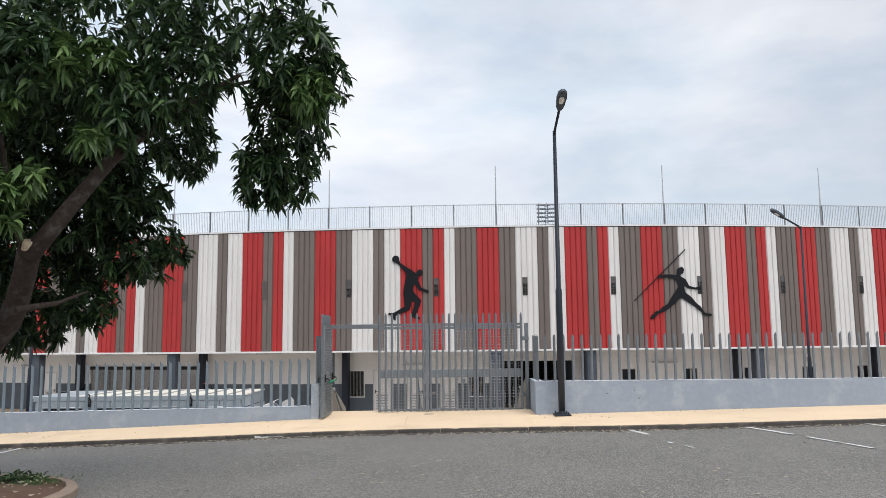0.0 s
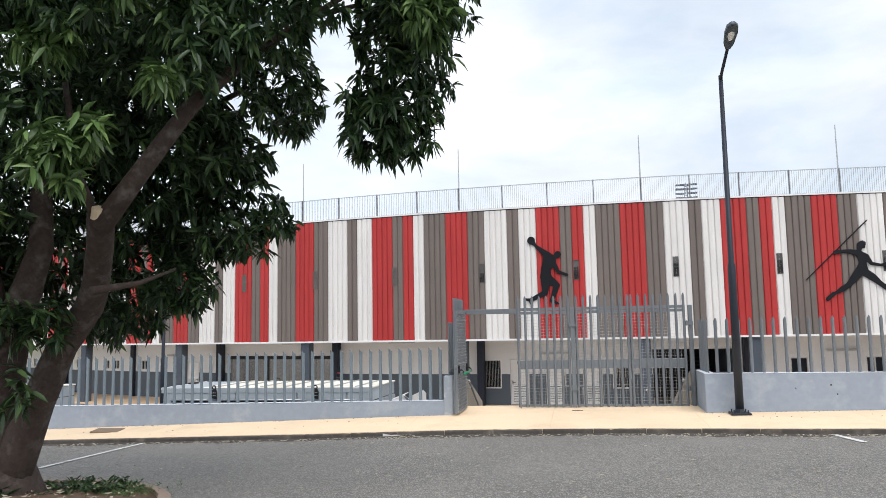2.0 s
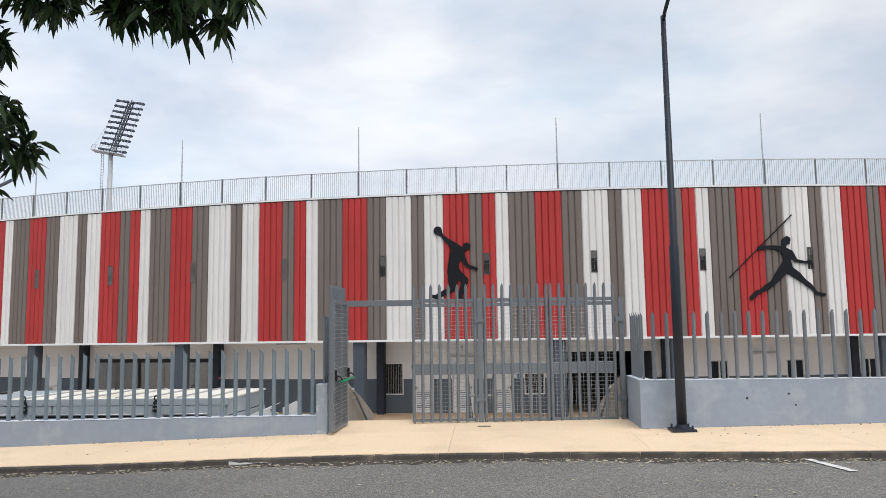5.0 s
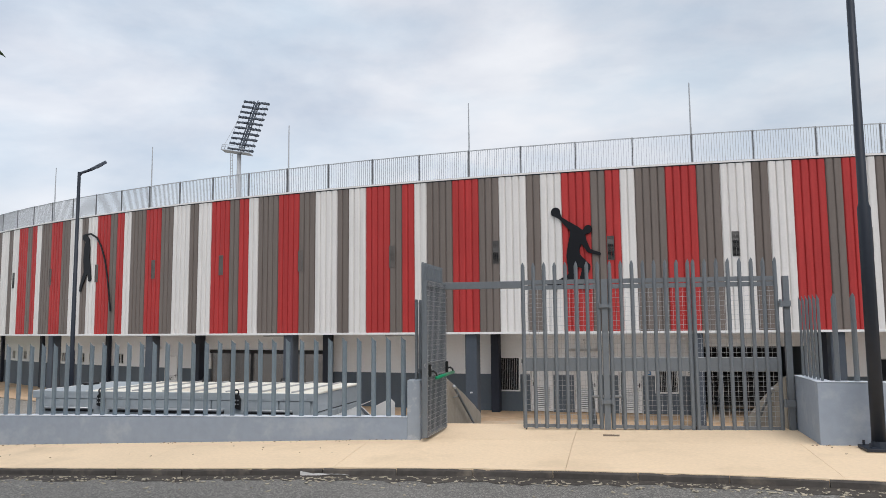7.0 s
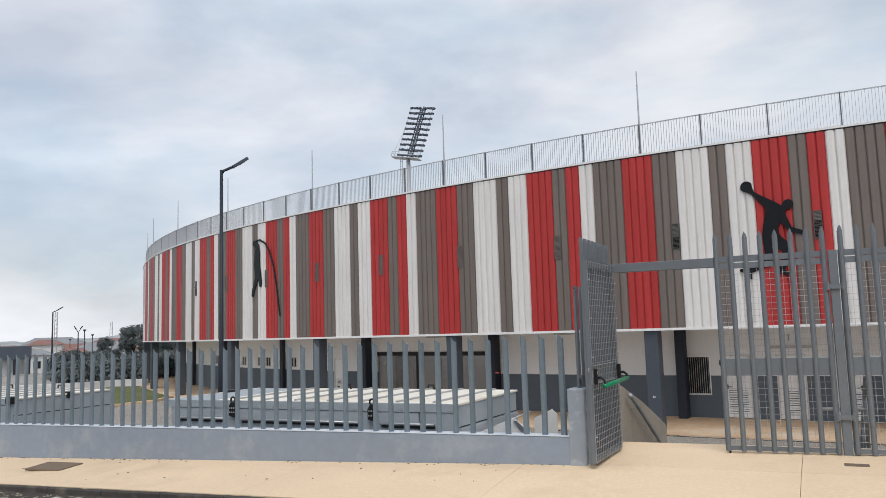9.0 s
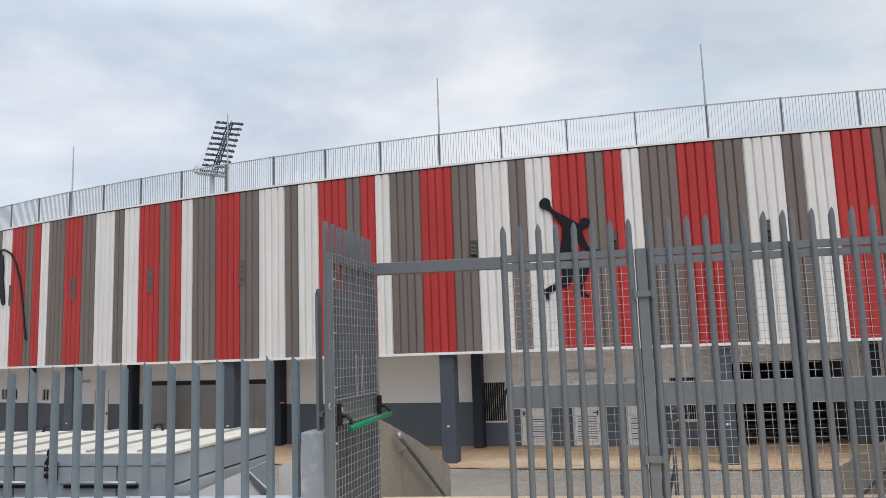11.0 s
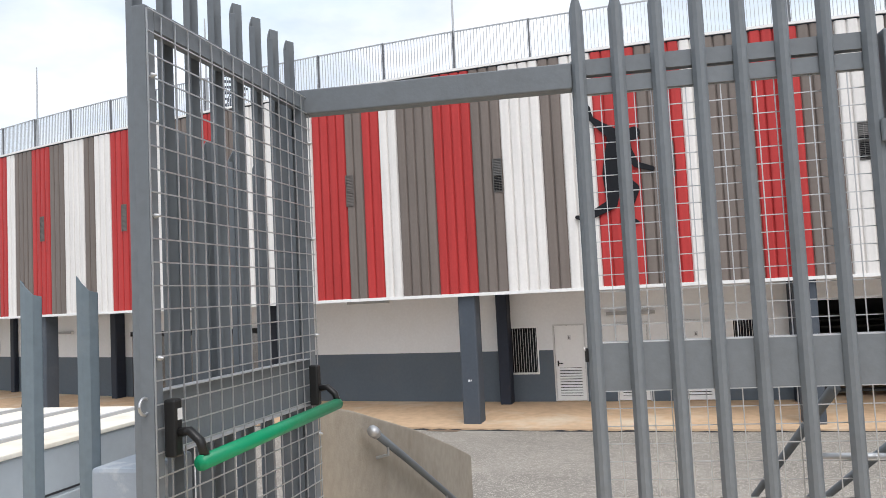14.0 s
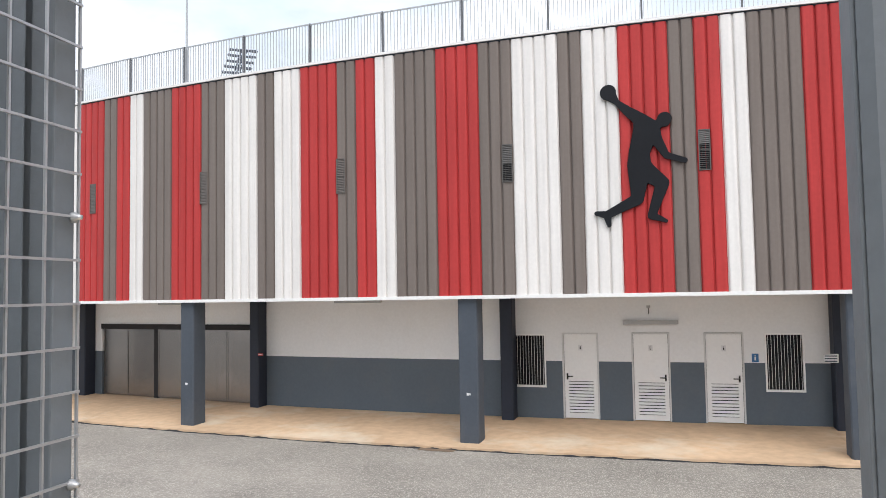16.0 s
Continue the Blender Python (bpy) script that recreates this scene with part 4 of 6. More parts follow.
tagged(part("wall_coping", coping, LIT_TOP), "pale worn top of the low boundary wall, sky light put into its colour", "coping", kind="structure")
tagged(part("gate_pier", Shape().box(-3.495, -3.29, 19.585, 19.88, -2.9, 0.487), PIER, bevel=0.015), "blue-grey painted gate pier with scuffed paint", "pier", kind="structure")
tagged(part("wall_boundary_high", Shape().box(2.20, 34.0, 19.58, 19.80, -2.9, 0.497), PLINTH, bevel=0.012), "blue-grey painted boundary wall carrying the palisade", "wall", kind="structure")
tagged(part("wall_boundary_return", Shape().box(2.21, 2.42, 19.80, 21.02, -2.9, 0.497), PLINTH, bevel=0.012), "blue-grey painted return of the boundary wall", "wall", kind="structure")
tagged(part("wall_top_light_high", Shape().box(2.196, 34.0, 19.576, 19.804, 0.498, 0.505).box(2.206, 2.424, 19.806, 21.024, 0.498, 0.505), LIT_TOP), "pale worn top of the taller boundary wall, sky light put into its colour", "coping", kind="structure")


def pale_mesh(height, width=0.066, material=None, slanted=False):
    """A folded steel pale with a pointed head, standing on z = 0; its ridge faces -y."""
    w, sh = width / 2, Shape()
    prof = [(-w, 0.012), (-w * 0.55, -0.010), (0, -0.016), (w * 0.55, -0.010), (w, 0.012)]
    t = 0.004
    tops = [height - 0.075, height - 0.03, height, height - 0.03, height - 0.075]
    if slanted:
        prof = [(-w, 0.018), (-w * 0.6, -0.016), (0, -0.018), (w * 0.7, -0.014), (w, 0.014)]
        tops = [height - 0.012, height, height - 0.028, height - 0.055, height - 0.062]
    v = [(x, y, 0) for x, y in prof] + [(x, y, z) for (x, y), z in zip(prof, tops)] + [(x, y + t, 0) for x, y in prof] + [(x, y + t, z) for (x, y), z in zip(prof, tops)]
    f = []
    for i in range(4):
        f += [(i, i + 1, 6 + i, 5 + i), (11 + i, 10 + i, 15 + i, 16 + i), (5 + i, 6 + i, 16 + i, 15 + i)]
    f += [(0, 5, 15, 10), (4, 14, 19, 9)]
    return sh.add(v, f).mesh("pale", material)


palisade = thing("palisade_fence", "blue-grey steel palisade fence on the low wall", "fence")
low_pale = pale_mesh(1.24, 0.078, STEEL_BLUE, True)
for i in range(92):
    x = -3.585 - 0.2365 * i
    part("pale", low_pale, STEEL_BLUE, palisade, at=pose(x, 19.69, plinth_z(x) - 0.03))
# the short return from the pier back to the gateway
palisade_return = thing("palisade_fence", "short grey steel palisade return behind the open gate leaf", "fence")
pier_pale, return_pale = pale_mesh(1.24, 0.078, STEEL_GREY, True), pale_mesh(2.05, 0.078, STEEL_GREY, True)
for i in range(5):
    part("pale", return_pale if i else pier_pale, STEEL_GREY, palisade_return, at=pose(-3.385, 19.735 + 0.228 * i, -0.345 if i else 0.465, 0, 0, -90))
for z in (-0.20, 0.60):
    part("rail", Shape().box(-3.371, -3.341, 19.885 if z < 0.5 else 19.70, 20.70, z, z + 0.04), STEEL_GREY, palisade_return)

palisade_high = thing("palisade_fence", "grey steel palisade fence on the taller wall", "fence")
high_pale = pale_mesh(1.235, 0.070, STEEL_GREY)
for i in range(122):
    part("pale", high_pale, STEEL_GREY, palisade_high, at=pose(2.49 + 0.2365 * i, 19.68, 0.455))
for i in range(6):
    part("pale", high_pale, STEEL_GREY, palisade_high, at=pose(2.31, 19.78 + 0.215 * i, 0.455, 0, 0, -90))


# ---------------------------------------------------------------- gates
def wire_panel(x0, x1, z0, z1, y, pitch=0.074, d=0.0021):
    sh = Shape()
    nx, nz = round((x1 - x0) / pitch), round((z1 - z0) / pitch)
    for i in range(nx + 1):
        x = x0 + (x1 - x0) * i / nx
        sh.box(x - d, x + d, y - d, y + d, z0, z1)
    for i in range(nz + 1):
        z = z0 + (z1 - z0) * i / nz
        sh.box(x0, x1, y + d, y + 3 * d, z - d, z + d)
    return sh


GATE_FOOT = -0.36
gate_pale = pale_mesh(2.635, 0.060, STEEL_GREY)


def gate_leaf(name, label, width, at, pales=7, top=2.375, pale=None, meshed=True):
    """A leaf from x = 0 to width, standing on z = 0, its outer face towards -y."""
    ob = thing(name, label, "gate", at, "palisade gate leaves")
    for x in (0, width - 0.05):
        part("stile", Shape().box(x, x + 0.05, -0.025, 0.025, 0.04, top), STEEL_GREY, ob, bevel=0.004)
    rails = [(top - 0.07, top, 0.025), (0.04, 0.09, 0.025)] + ([(top - 0.153, top - 0.085, 0.022)] if meshed else [])
    for z0, z1, d in rails:
        part("rail", Shape().box(0.05, width - 0.05, -d, d, z0, z1), STEEL_GREY, ob)
    part("kick_plate", Shape().box(0.05, width - 0.05, -0.026, -0.018, 0.925, 1.127), STEEL_GREY, ob, "plain grey sheet panel")
    # pale strips paint the highlight along the kick plate's folded edges
    for z in (0.921, 1.1275):
        part("kick_rail", Shape().box(0.05, width - 0.05, -0.026, 0.02, z, z + 0.0035), GALV_PALE, ob, "folded edge with its highlight put into the colour")
    for i in range(pales):
        part("pale", pale or gate_pale, STEEL_GREY, ob, at=pose(0.035 + (width - 0.07) * i / (pales - 1), -0.045, 0.03))
    if meshed:
        part("wire_mesh", wire_panel(0.05, width - 0.05, 1.132, top - 0.153, 0.0), GALV, ob, "galvanised welded wire mesh")
        part("wire_mesh", wire_panel(0.05, width - 0.05, 0.09, 0.92, 0.0), GALV, ob, "galvanised welded wire mesh")
    return ob


tilt = math.degrees(math.atan(0.055))
GATE = "grey palisade gate leaf with wire mesh, closed"
gate_leaf("gate_leaf", GATE, 1.255, pose(-1.889, gate_y(-1.889), GATE_FOOT, 0, 0, tilt), 8)
gate_leaf("gate_leaf", GATE, 1.264, pose(-0.515, gate_y(-0.515), GATE_FOOT, 0, 0, tilt), 8)
gate_leaf("gate_leaf", GATE, 1.278, pose(0.756, gate_y(0.756), GATE_FOOT, 0, 0, tilt), 8)
gp = thing("gate_post", "grey square steel gate post with hinge brackets", "post", pose(-0.574, gate_y(-0.574), GATE_FOOT, 0, 0, tilt))
part("post", Shape().box(-0.048, 0.048, -0.045, 0.045, 0, 2.375), STEEL_GREY, gp, bevel=0.006)
part("base_plate", Shape().box(-0.15, 0.15, -0.10, 0.10, -0.02, 0.015), STEEL_GREY, gp)
for z in (0.42, 1.92):
    part("hinge", Shape().box(-0.08, 0.08, -0.072, -0.045, z, z + 0.055).tube([(-0.08, -0.07, z - 0.015), (-0.08, -0.07, z + 0.075)], 0.016, 8).tube([(0.08, -0.07, z - 0.015), (0.08, -0.07, z + 0.075)], 0.016, 8), STEEL_GREY, gp)
gp = thing("gate_post", "grey square steel gate post beside the wall", "post", pose(2.145, gate_y(2.145), GATE_FOOT - 0.02, 0, 0, tilt))
part("post", Shape().box(-0.045, 0.045, -0.045, 0.045, 0, 2.39), STEEL_GREY, gp, bevel=0.006)
for z in (0.42, 1.92):
    part("hinge", Shape().box(-0.12, 0.05, -0.08, -0.05, z, z + 0.09).tube([(-0.10, -0.08, z - 0.01), (-0.10, -0.08, z + 0.11)], 0.02, 8), STEEL_GREY, gp)
gp = thing("gateway", "grey steel gateway post with an overhead beam", "gateway", pose(-3.225, gate_y(-3.225), GATE_FOOT, 0, 0, tilt))
part("post", Shape().box(-0.045, 0.045, -0.045, 0.045, -0.05, 2.38), STEEL_GREY, gp, bevel=0.005)
part("beam", Shape().box(0.045, 1.34, -0.04, 0.04, 2.248, 2.364), STEEL_GREY, gp, bevel=0.006)
for x in (-1.84, 0.745, 0.80):
    st = thing("gate_bolt", "black drop bolt at a gate foot", "bolt", pose(x, gate_y(x) - 0.03, GATE_FOOT - 0.015))
    part("bolt", Shape().tube([(0, 0, 0.0), (0, 0, 0.10)], 0.012, 8), BLACK_PLASTIC, st)
    part("foot", Shape().box(-0.045, 0.045, -0.025, 0.025, 0.0, 0.02), BLACK_PLASTIC, st)

# the open emergency leaf, swung out against the pier
A0, A1 = Vector((-3.150, 20.655, 0)), Vector((-3.168, 19.437, 0))
LEAF_W = (A1 - A0).length
turn = math.degrees(math.atan2(A1.y - A0.y, A1.x - A0.x))
em = gate_leaf("emergency_gate", "grey palisade emergency gate leaf standing open, green push bar", LEAF_W, pose(A0.x, A0.y, GATE_FOOT - 0.02, 0, 0, turn), 8, 2.36, pale_mesh(2.605, 0.046, STEEL_GREY, True), False)
bar_y = 0.16
part("wire_mesh", wire_panel(0.0, LEAF_W, 0.06, 2.345, 0.032), GALV, em, "galvanised welded wire mesh")
for x in (0.09, LEAF_W - 0.05):
    bx = part("latch_box", Shape().box(x - 0.021, x + 0.021, 0.036, 0.078, 0.925, 1.105), BLACK_PLASTIC, em, "black latch housing", bevel=0.008)
    part("latch_arm", Shape().tube([(x, 0.08, 1.00), (x, 0.115, 1.005), (x, 0.15, 0.975), (x, bar_y + 0.004, 0.93)], 0.015, 8), BLACK_PLASTIC, bx, "black pivot arm", smooth=True)
part("push_bar", Shape().tube([(0.085, bar_y, 0.93), (LEAF_W - 0.035, bar_y, 0.91)], 0.025, 12), GREEN_BAR, em, "green enamelled push bar", smooth=True)
for z in (0.335, 0.785, 1.235, 1.68, 2.13):
    for x in (0.016, LEAF_W - 0.016):
        part("bolt_head", Shape().tube([(x, 0.034, z), (x, 0.039, z), (x, 0.047, z), (x, 0.052, z)], [0.0095, 0.0095, 0.005, 0.004], 10), GALV, em, "pale bolt head with a washer", smooth=True)

ring_x = LEAF_W + 0.012
part("latch_ring", Shape().tube([(ring_x + 0.026 * math.cos(a * math.tau / 12), 0.0, 1.09 + 0.026 * math.sin(a * math.tau / 12)) for a in range(13)], 0.005, 6, False), GALV, em, "steel latch ring", smooth=True)
part("sticker", Shape().box(LEAF_W - 0.065, LEAF_W - 0.042, 0.078, 0.080, 1.04, 1.075), SIGN_WHITE, em, "small white sticker")
lt = thing("gate_latch", "small black latch with a pale tab on the gate stile", "latch", pose(-1.889, gate_y(-1.889) - 0.012, GATE_FOOT + 1.05, 0, 0, tilt))
part("case", Shape().box(-0.012, 0.004, -0.018, 0.018, 0.0, 0.06), BLACK_PLASTIC, lt, bevel=0.004)
part("tab", Shape().tube([(-0.010, -0.012, 0.05), (-0.016, -0.014, 0.066)], [0.006, 0.005], 8), SIGN_WHITE, lt, "pale tab")

# ---------------------------------------------------------------- steps down to the forecourt
steps = thing("entrance_steps", "concrete steps going down to the forecourt", "stairs", kind="structure")
for i in range(12):
    z1 = -0.40 - 0.163 * (i + 1)
    part("step", Shape().box(-3.30, 2.09, 21.3 + 0.345 * i, 21.3 + 0.345 * (i + 1) + 0.02, -2.7, z1), CONCRETE, steps)
for name, x0, x1 in (("west", -3.48, -3.30), ("east", 2.09, 2.30)):
    prof = [(20.98, 0.50), (21.6, 0.36), (22.9, 0.02), (24.0, -0.31), (24.78, -0.56), (24.80, -0.60), (24.80, -2.7), (20.98, -2.7)]
    if name == "east":
        prof = [(21.03, 0.49), *prof[1:4], (25.4, -0.74), (25.42, -0.78), (25.42, -2.7), (21.03, -2.7)]
    ob = part("step_wall", Shape().prism([(y, z) for y, z in prof], x0, x1, Matrix(((0, 0, 1, 0), (1, 0, 0, 0), (0, 1, 0, 0), (0, 0, 0, 1)))), CONCRETE, bevel=0.012)
    tagged(ob, "stained concrete side wall of the steps", "wall", kind="structure")
    xr = x1 + 0.08 if name == "west" else x0 - 0.08
    rail = thing("handrail", "grey steel tube handrail on the step wall", "handrail")
    part("tube", Shape().tube([(xr, 21.70, 0.22), (xr, 22.4, -0.10), (xr, 24.1, -0.90), (xr, 25.2, -1.42)], 0.024, 10), STEEL_GREY, rail, smooth=True)
    for y, z in ((21.95, 0.105), (23.4, -0.57)):
        part("bracket", Shape().tube([(xr, y, z), (xr, y, z - 0.07), ((x1 if name == "west" else x0), y, z - 0.09)], 0.010, 6), GALV, rail)
    part("end_cap", Shape().tube([(xr, 21.67, 0.234), (xr, 21.73, 0.206)], 0.034, 10), GALV, rail, "pale end cap", smooth=True)

middle_rail = thing("handrail", "grey double tube handrail standing on the middle of the steps", "handrail")


def middle_z(y):
    return 0.236 - 0.435 * (y - 21.7)


for x in (-0.84, -0.33):
    part("tube", Shape().tube([(x, 21.06, middle_z(21.06)), (x, 25.1, middle_z(25.1)), (x, 25.3, middle_z(25.15))], 0.026, 10), STEEL_GREY, middle_rail, smooth=True)
    part("lower_tube", Shape().tube([(x, 21.62, middle_z(21.62) - 0.36), (x, 25.1, middle_z(25.1) - 0.36)], 0.018, 8), STEEL_GREY, middle_rail, smooth=True)
    for y in (21.65, 22.7, 23.75, 24.8):
        part("post", Shape().tube([(x, y, -0.40 - 0.163 * (int((y - 21.3) / 0.345) + 1)), (x, y, middle_z(y))], 0.021, 8), STEEL_GREY, middle_rail, smooth=True)
for y in (21.65, 24.8):
    part("cross_tube", Shape().tube([(-0.84, y, middle_z(y) - 0.17), (-0.33, y, middle_z(y) - 0.17)], 0.021, 8), GALV, middle_rail, smooth=True)

# ---------------------------------------------------------------- container-like plant box behind the low wall
BX0, BX1, BY0, BY1, BZ = -11.36, -5.65, 21.17, 23.6, 0.115
boxu = thing("plant_container", "pale grey equipment container with a cream ribbed roof", "container", pose(0, 0, 0))
part("body", Shape().box(BX0, BX1, BY0, BY1, COURT_Z - 0.05, BZ - 0.02), BOX_GREY, boxu, bevel=0.02)
part("end_roof", Shape().box(BX0 - 0.03, BX0 + 1.10, BY0 - 0.02, BY1 + 0.03, BZ - 0.02, BZ + 0.006), BOX_GREY, boxu, "grey flat end panel of the roof", bevel=0.006)
part("edge_trim", Shape().box(BX0 - 0.05, BX0 - 0.02, BY0 - 0.02, BY1 + 0.03, BZ - 0.04, BZ + 0.016), TRIM_WHITE, boxu, "white edge trim")
part("edge_bracket", Shape().box(BX0 - 0.07, BX0 + 0.10, 22.55, 22.90, BZ - 0.09, BZ + 0.05), BLACK_PLASTIC, boxu, "black edge bracket", bevel=0.012)
part("roof", Shape().box(BX0 + 1.105, BX1 + 0.02, BY0 - 0.02, BY1 + 0.03, BZ - 0.02, BZ + 0.015), BOX_ROOF, boxu, "cream painted roof with brown stains", bevel=0.008)
for i in range(7):
    x = BX1 - 0.40 - 0.64 * i
    part("roof_rib", Shape().box(x - 0.022, x + 0.022, BY0, BY1, BZ + 0.015, BZ + 0.04), CAP_GREY, boxu, "grey roof rib")
for x0, x1 in ((BX0 + 0.05, -9.3), (-9.27, -7.62), (-7.59, -6.3), (-6.27, BX1 - 0.05)):
    part("front_panel", Shape().box(x0, x1, BY0 - 0.035, BY0, -1.9, BZ - 0.13), BOX_GREY, boxu, bevel=0.006)
part("front_lip", Shape().box(BX0 - 0.03, BX1 + 0.02, BY0 - 0.045, BY0 - 0.021, BZ - 0.125, BZ + 0.008), BOX_GREY, boxu, bevel=0.006)
lip_bolt = Shape().tube([(0, 0, 0), (0, -0.010, 0)], [0.013, 0.010], 8).mesh("bolt", GALV)
for i in range(14):
    part("bolt", lip_bolt, GALV, boxu, at=pose(BX1 - 0.12 - 0.41 * i, BY0 - 0.045, BZ - 0.085))
part("seam", Shape().box(BX1 + 0.0005, BX1 + 0.006, BY0 + 0.02, BY1 - 0.02, BZ - 0.345, BZ - 0.33), DARK, boxu, "dark panel seam")
for y0, y1 in ((BY0 + 0.03, BY0 + 1.18), (BY0 + 1.21, BY1 - 0.03)):
    part("side_panel", Shape().box(BX1, BX1 + 0.03, y0, y1, -2.2, BZ - 0.36), BOX_GREY, boxu, bevel=0.006)
for x0, x1 in ((-11.1, -10.05), (-9.7, -7.35), (-6.95, -6.02)):
    part("grab_rail", Shape().tube([(x0, BY0 - 0.085, -0.185), (x1, BY0 - 0.085, -0.185)], 0.022, 8), GALV, boxu, "pale steel grab rail", smooth=True)
    part("rail_strip", Shape().box(x0, x1, BY0 - 0.041, BY0 - 0.035, -0.25, -0.205), DARK, boxu, "dark strip on the panel under the rail")
    for x in (x0 + 0.03, x1 - 0.03):
        part("rail_bracket", Shape().box(x - 0.02, x + 0.02, BY0 - 0.085, BY0 - 0.035, -0.20, -0.17), GALV, boxu)
for x in (-9.88, -7.10):
    hg = part("hinge_plate", Shape().prism([(x - 0.065, -0.13), (x + 0.085, -0.17), (x + 0.085, 0.02), (x + 0.05, 0.10), (x - 0.02, 0.10), (x - 0.065, 0.03)], -BY0 + 0.045, -BY0 + 0.10, Matrix(((1, 0, 0, 0), (0, 0, -1, 0), (0, 1, 0, 0), (0, 0, 0, 1)))), BLACK_PLASTIC, boxu, "black bolted hinge plate", bevel=0.008)
    part("lifting_ring", Shape().tube([(x + 0.045 * math.cos(a * math.tau / 12), BY0 - 0.06, 0.135 + 0.045 * math.sin(a * math.tau / 12)) for a in range(13)], 0.016, 6), BLACK_PLASTIC, hg)
    for i in range(2):
        for j in range(3):
            bx_, bz_ = x - 0.035 + 0.045 * j, -0.07 + 0.07 * i
            part("bolt", Shape().tube([(bx_, BY0 - 0.112, bz_), (bx_, BY0 - 0.10, bz_)], 0.013, 8), GALV, hg)
for x0, x1 in ((-6.9, -6.08), (-9.6, -8.2)):
    for i in range(int((x1 - x0) / 0.05)):
        part("vent_slot", Shape().box(x0 + 0.05 * i, x0 + 0.05 * i + 0.034, BY0 - 0.041, BY0 - 0.035, -0.46, -0.36), DARK, boxu, "dark vent slot")
for x in (-9.1, -7.28):
    part("roof_lug", Shape().tube([(x - 0.07, BY1 - 0.1, BZ + 0.01), (x - 0.05, BY1 - 0.1, BZ + 0.10), (x + 0.05, BY1 - 0.1, BZ + 0.10), (x + 0.07, BY1 - 0.1, BZ + 0.01)], 0.02, 6), BLACK_PLASTIC, boxu, "black lifting lug")
cover = thing("plant_cover", "white folded sheet cover with a dark brace beside the container", "cover", pose(-4.83, 21.3, 0))
side_on = Matrix(((1, 0, 0, 0), (0, 0, -1, 0), (0, 1, 0, 0), (0, 0, 0, 1)))
part("sheet", Shape().prism([(-0.72, -2.36), (-0.72, -0.37), (0.0, -0.085), (0.03, -0.10), (0.36, -0.38), (0.36, -2.36)], -0.02, 0.0, side_on), TRIM_WHITE, cover, bevel=0.004)
part("rear_sheet", Shape().prism([(0.05, -2.36), (0.05, -0.16), (0.34, -0.02), (0.42, -0.10), (0.42, -2.36)], -0.75, -0.73, side_on), TRIM_WHITE, cover)
part("brace", Shape().prism([(0.0, -0.115), (0.045, -0.115), (0.36, -0.395), (0.36, -0.47), (0.30, -0.46)], 0.001, 0.03, side_on), STEEL_GREY, cover, "dark grey diagonal brace")
part("top_sheet", Shape().add([(-0.72, 0.0, -0.366), (0.0, 0.0, -0.081), (0.0, 0.74, -0.05), (-0.72, 0.74, -0.34), (-0.72, 0.0, -0.376), (0.0, 0.0, -0.091), (0.0, 0.74, -0.06), (-0.72, 0.74, -0.35)], [(0, 1, 2, 3), (7, 6, 5, 4), (0, 4, 5, 1), (1, 5, 6, 2), (2, 6, 7, 3), (3, 7, 4, 0)]), TRIM_WHITE, cover)
pipe = thing("stand_pipe", "short grey capped stand pipe in the forecourt", "pipe", pose(-5.15, 26.6, COURT_Z))
part("tube", Shape().tube([(0, 0, 0), (0, 0, 1.05)], 0.07, 10), GALV, pipe, smooth=True)
part("cap", Shape().tube([(0, 0, 1.05), (0, 0, 1.12)], [0.10, 0.10], 10), GALV, pipe)
twin = copy_thing(boxu, pose(-10.1, 0, -0.05))
for y in (21.08, 22.42):
    part("edge_bracket", Shape().box(BX1 - 0.12, BX1 + 0.05, y, y + 0.17, BZ - 0.09, BZ + 0.05), BLACK_PLASTIC, twin, "black edge bracket", bevel=0.012)


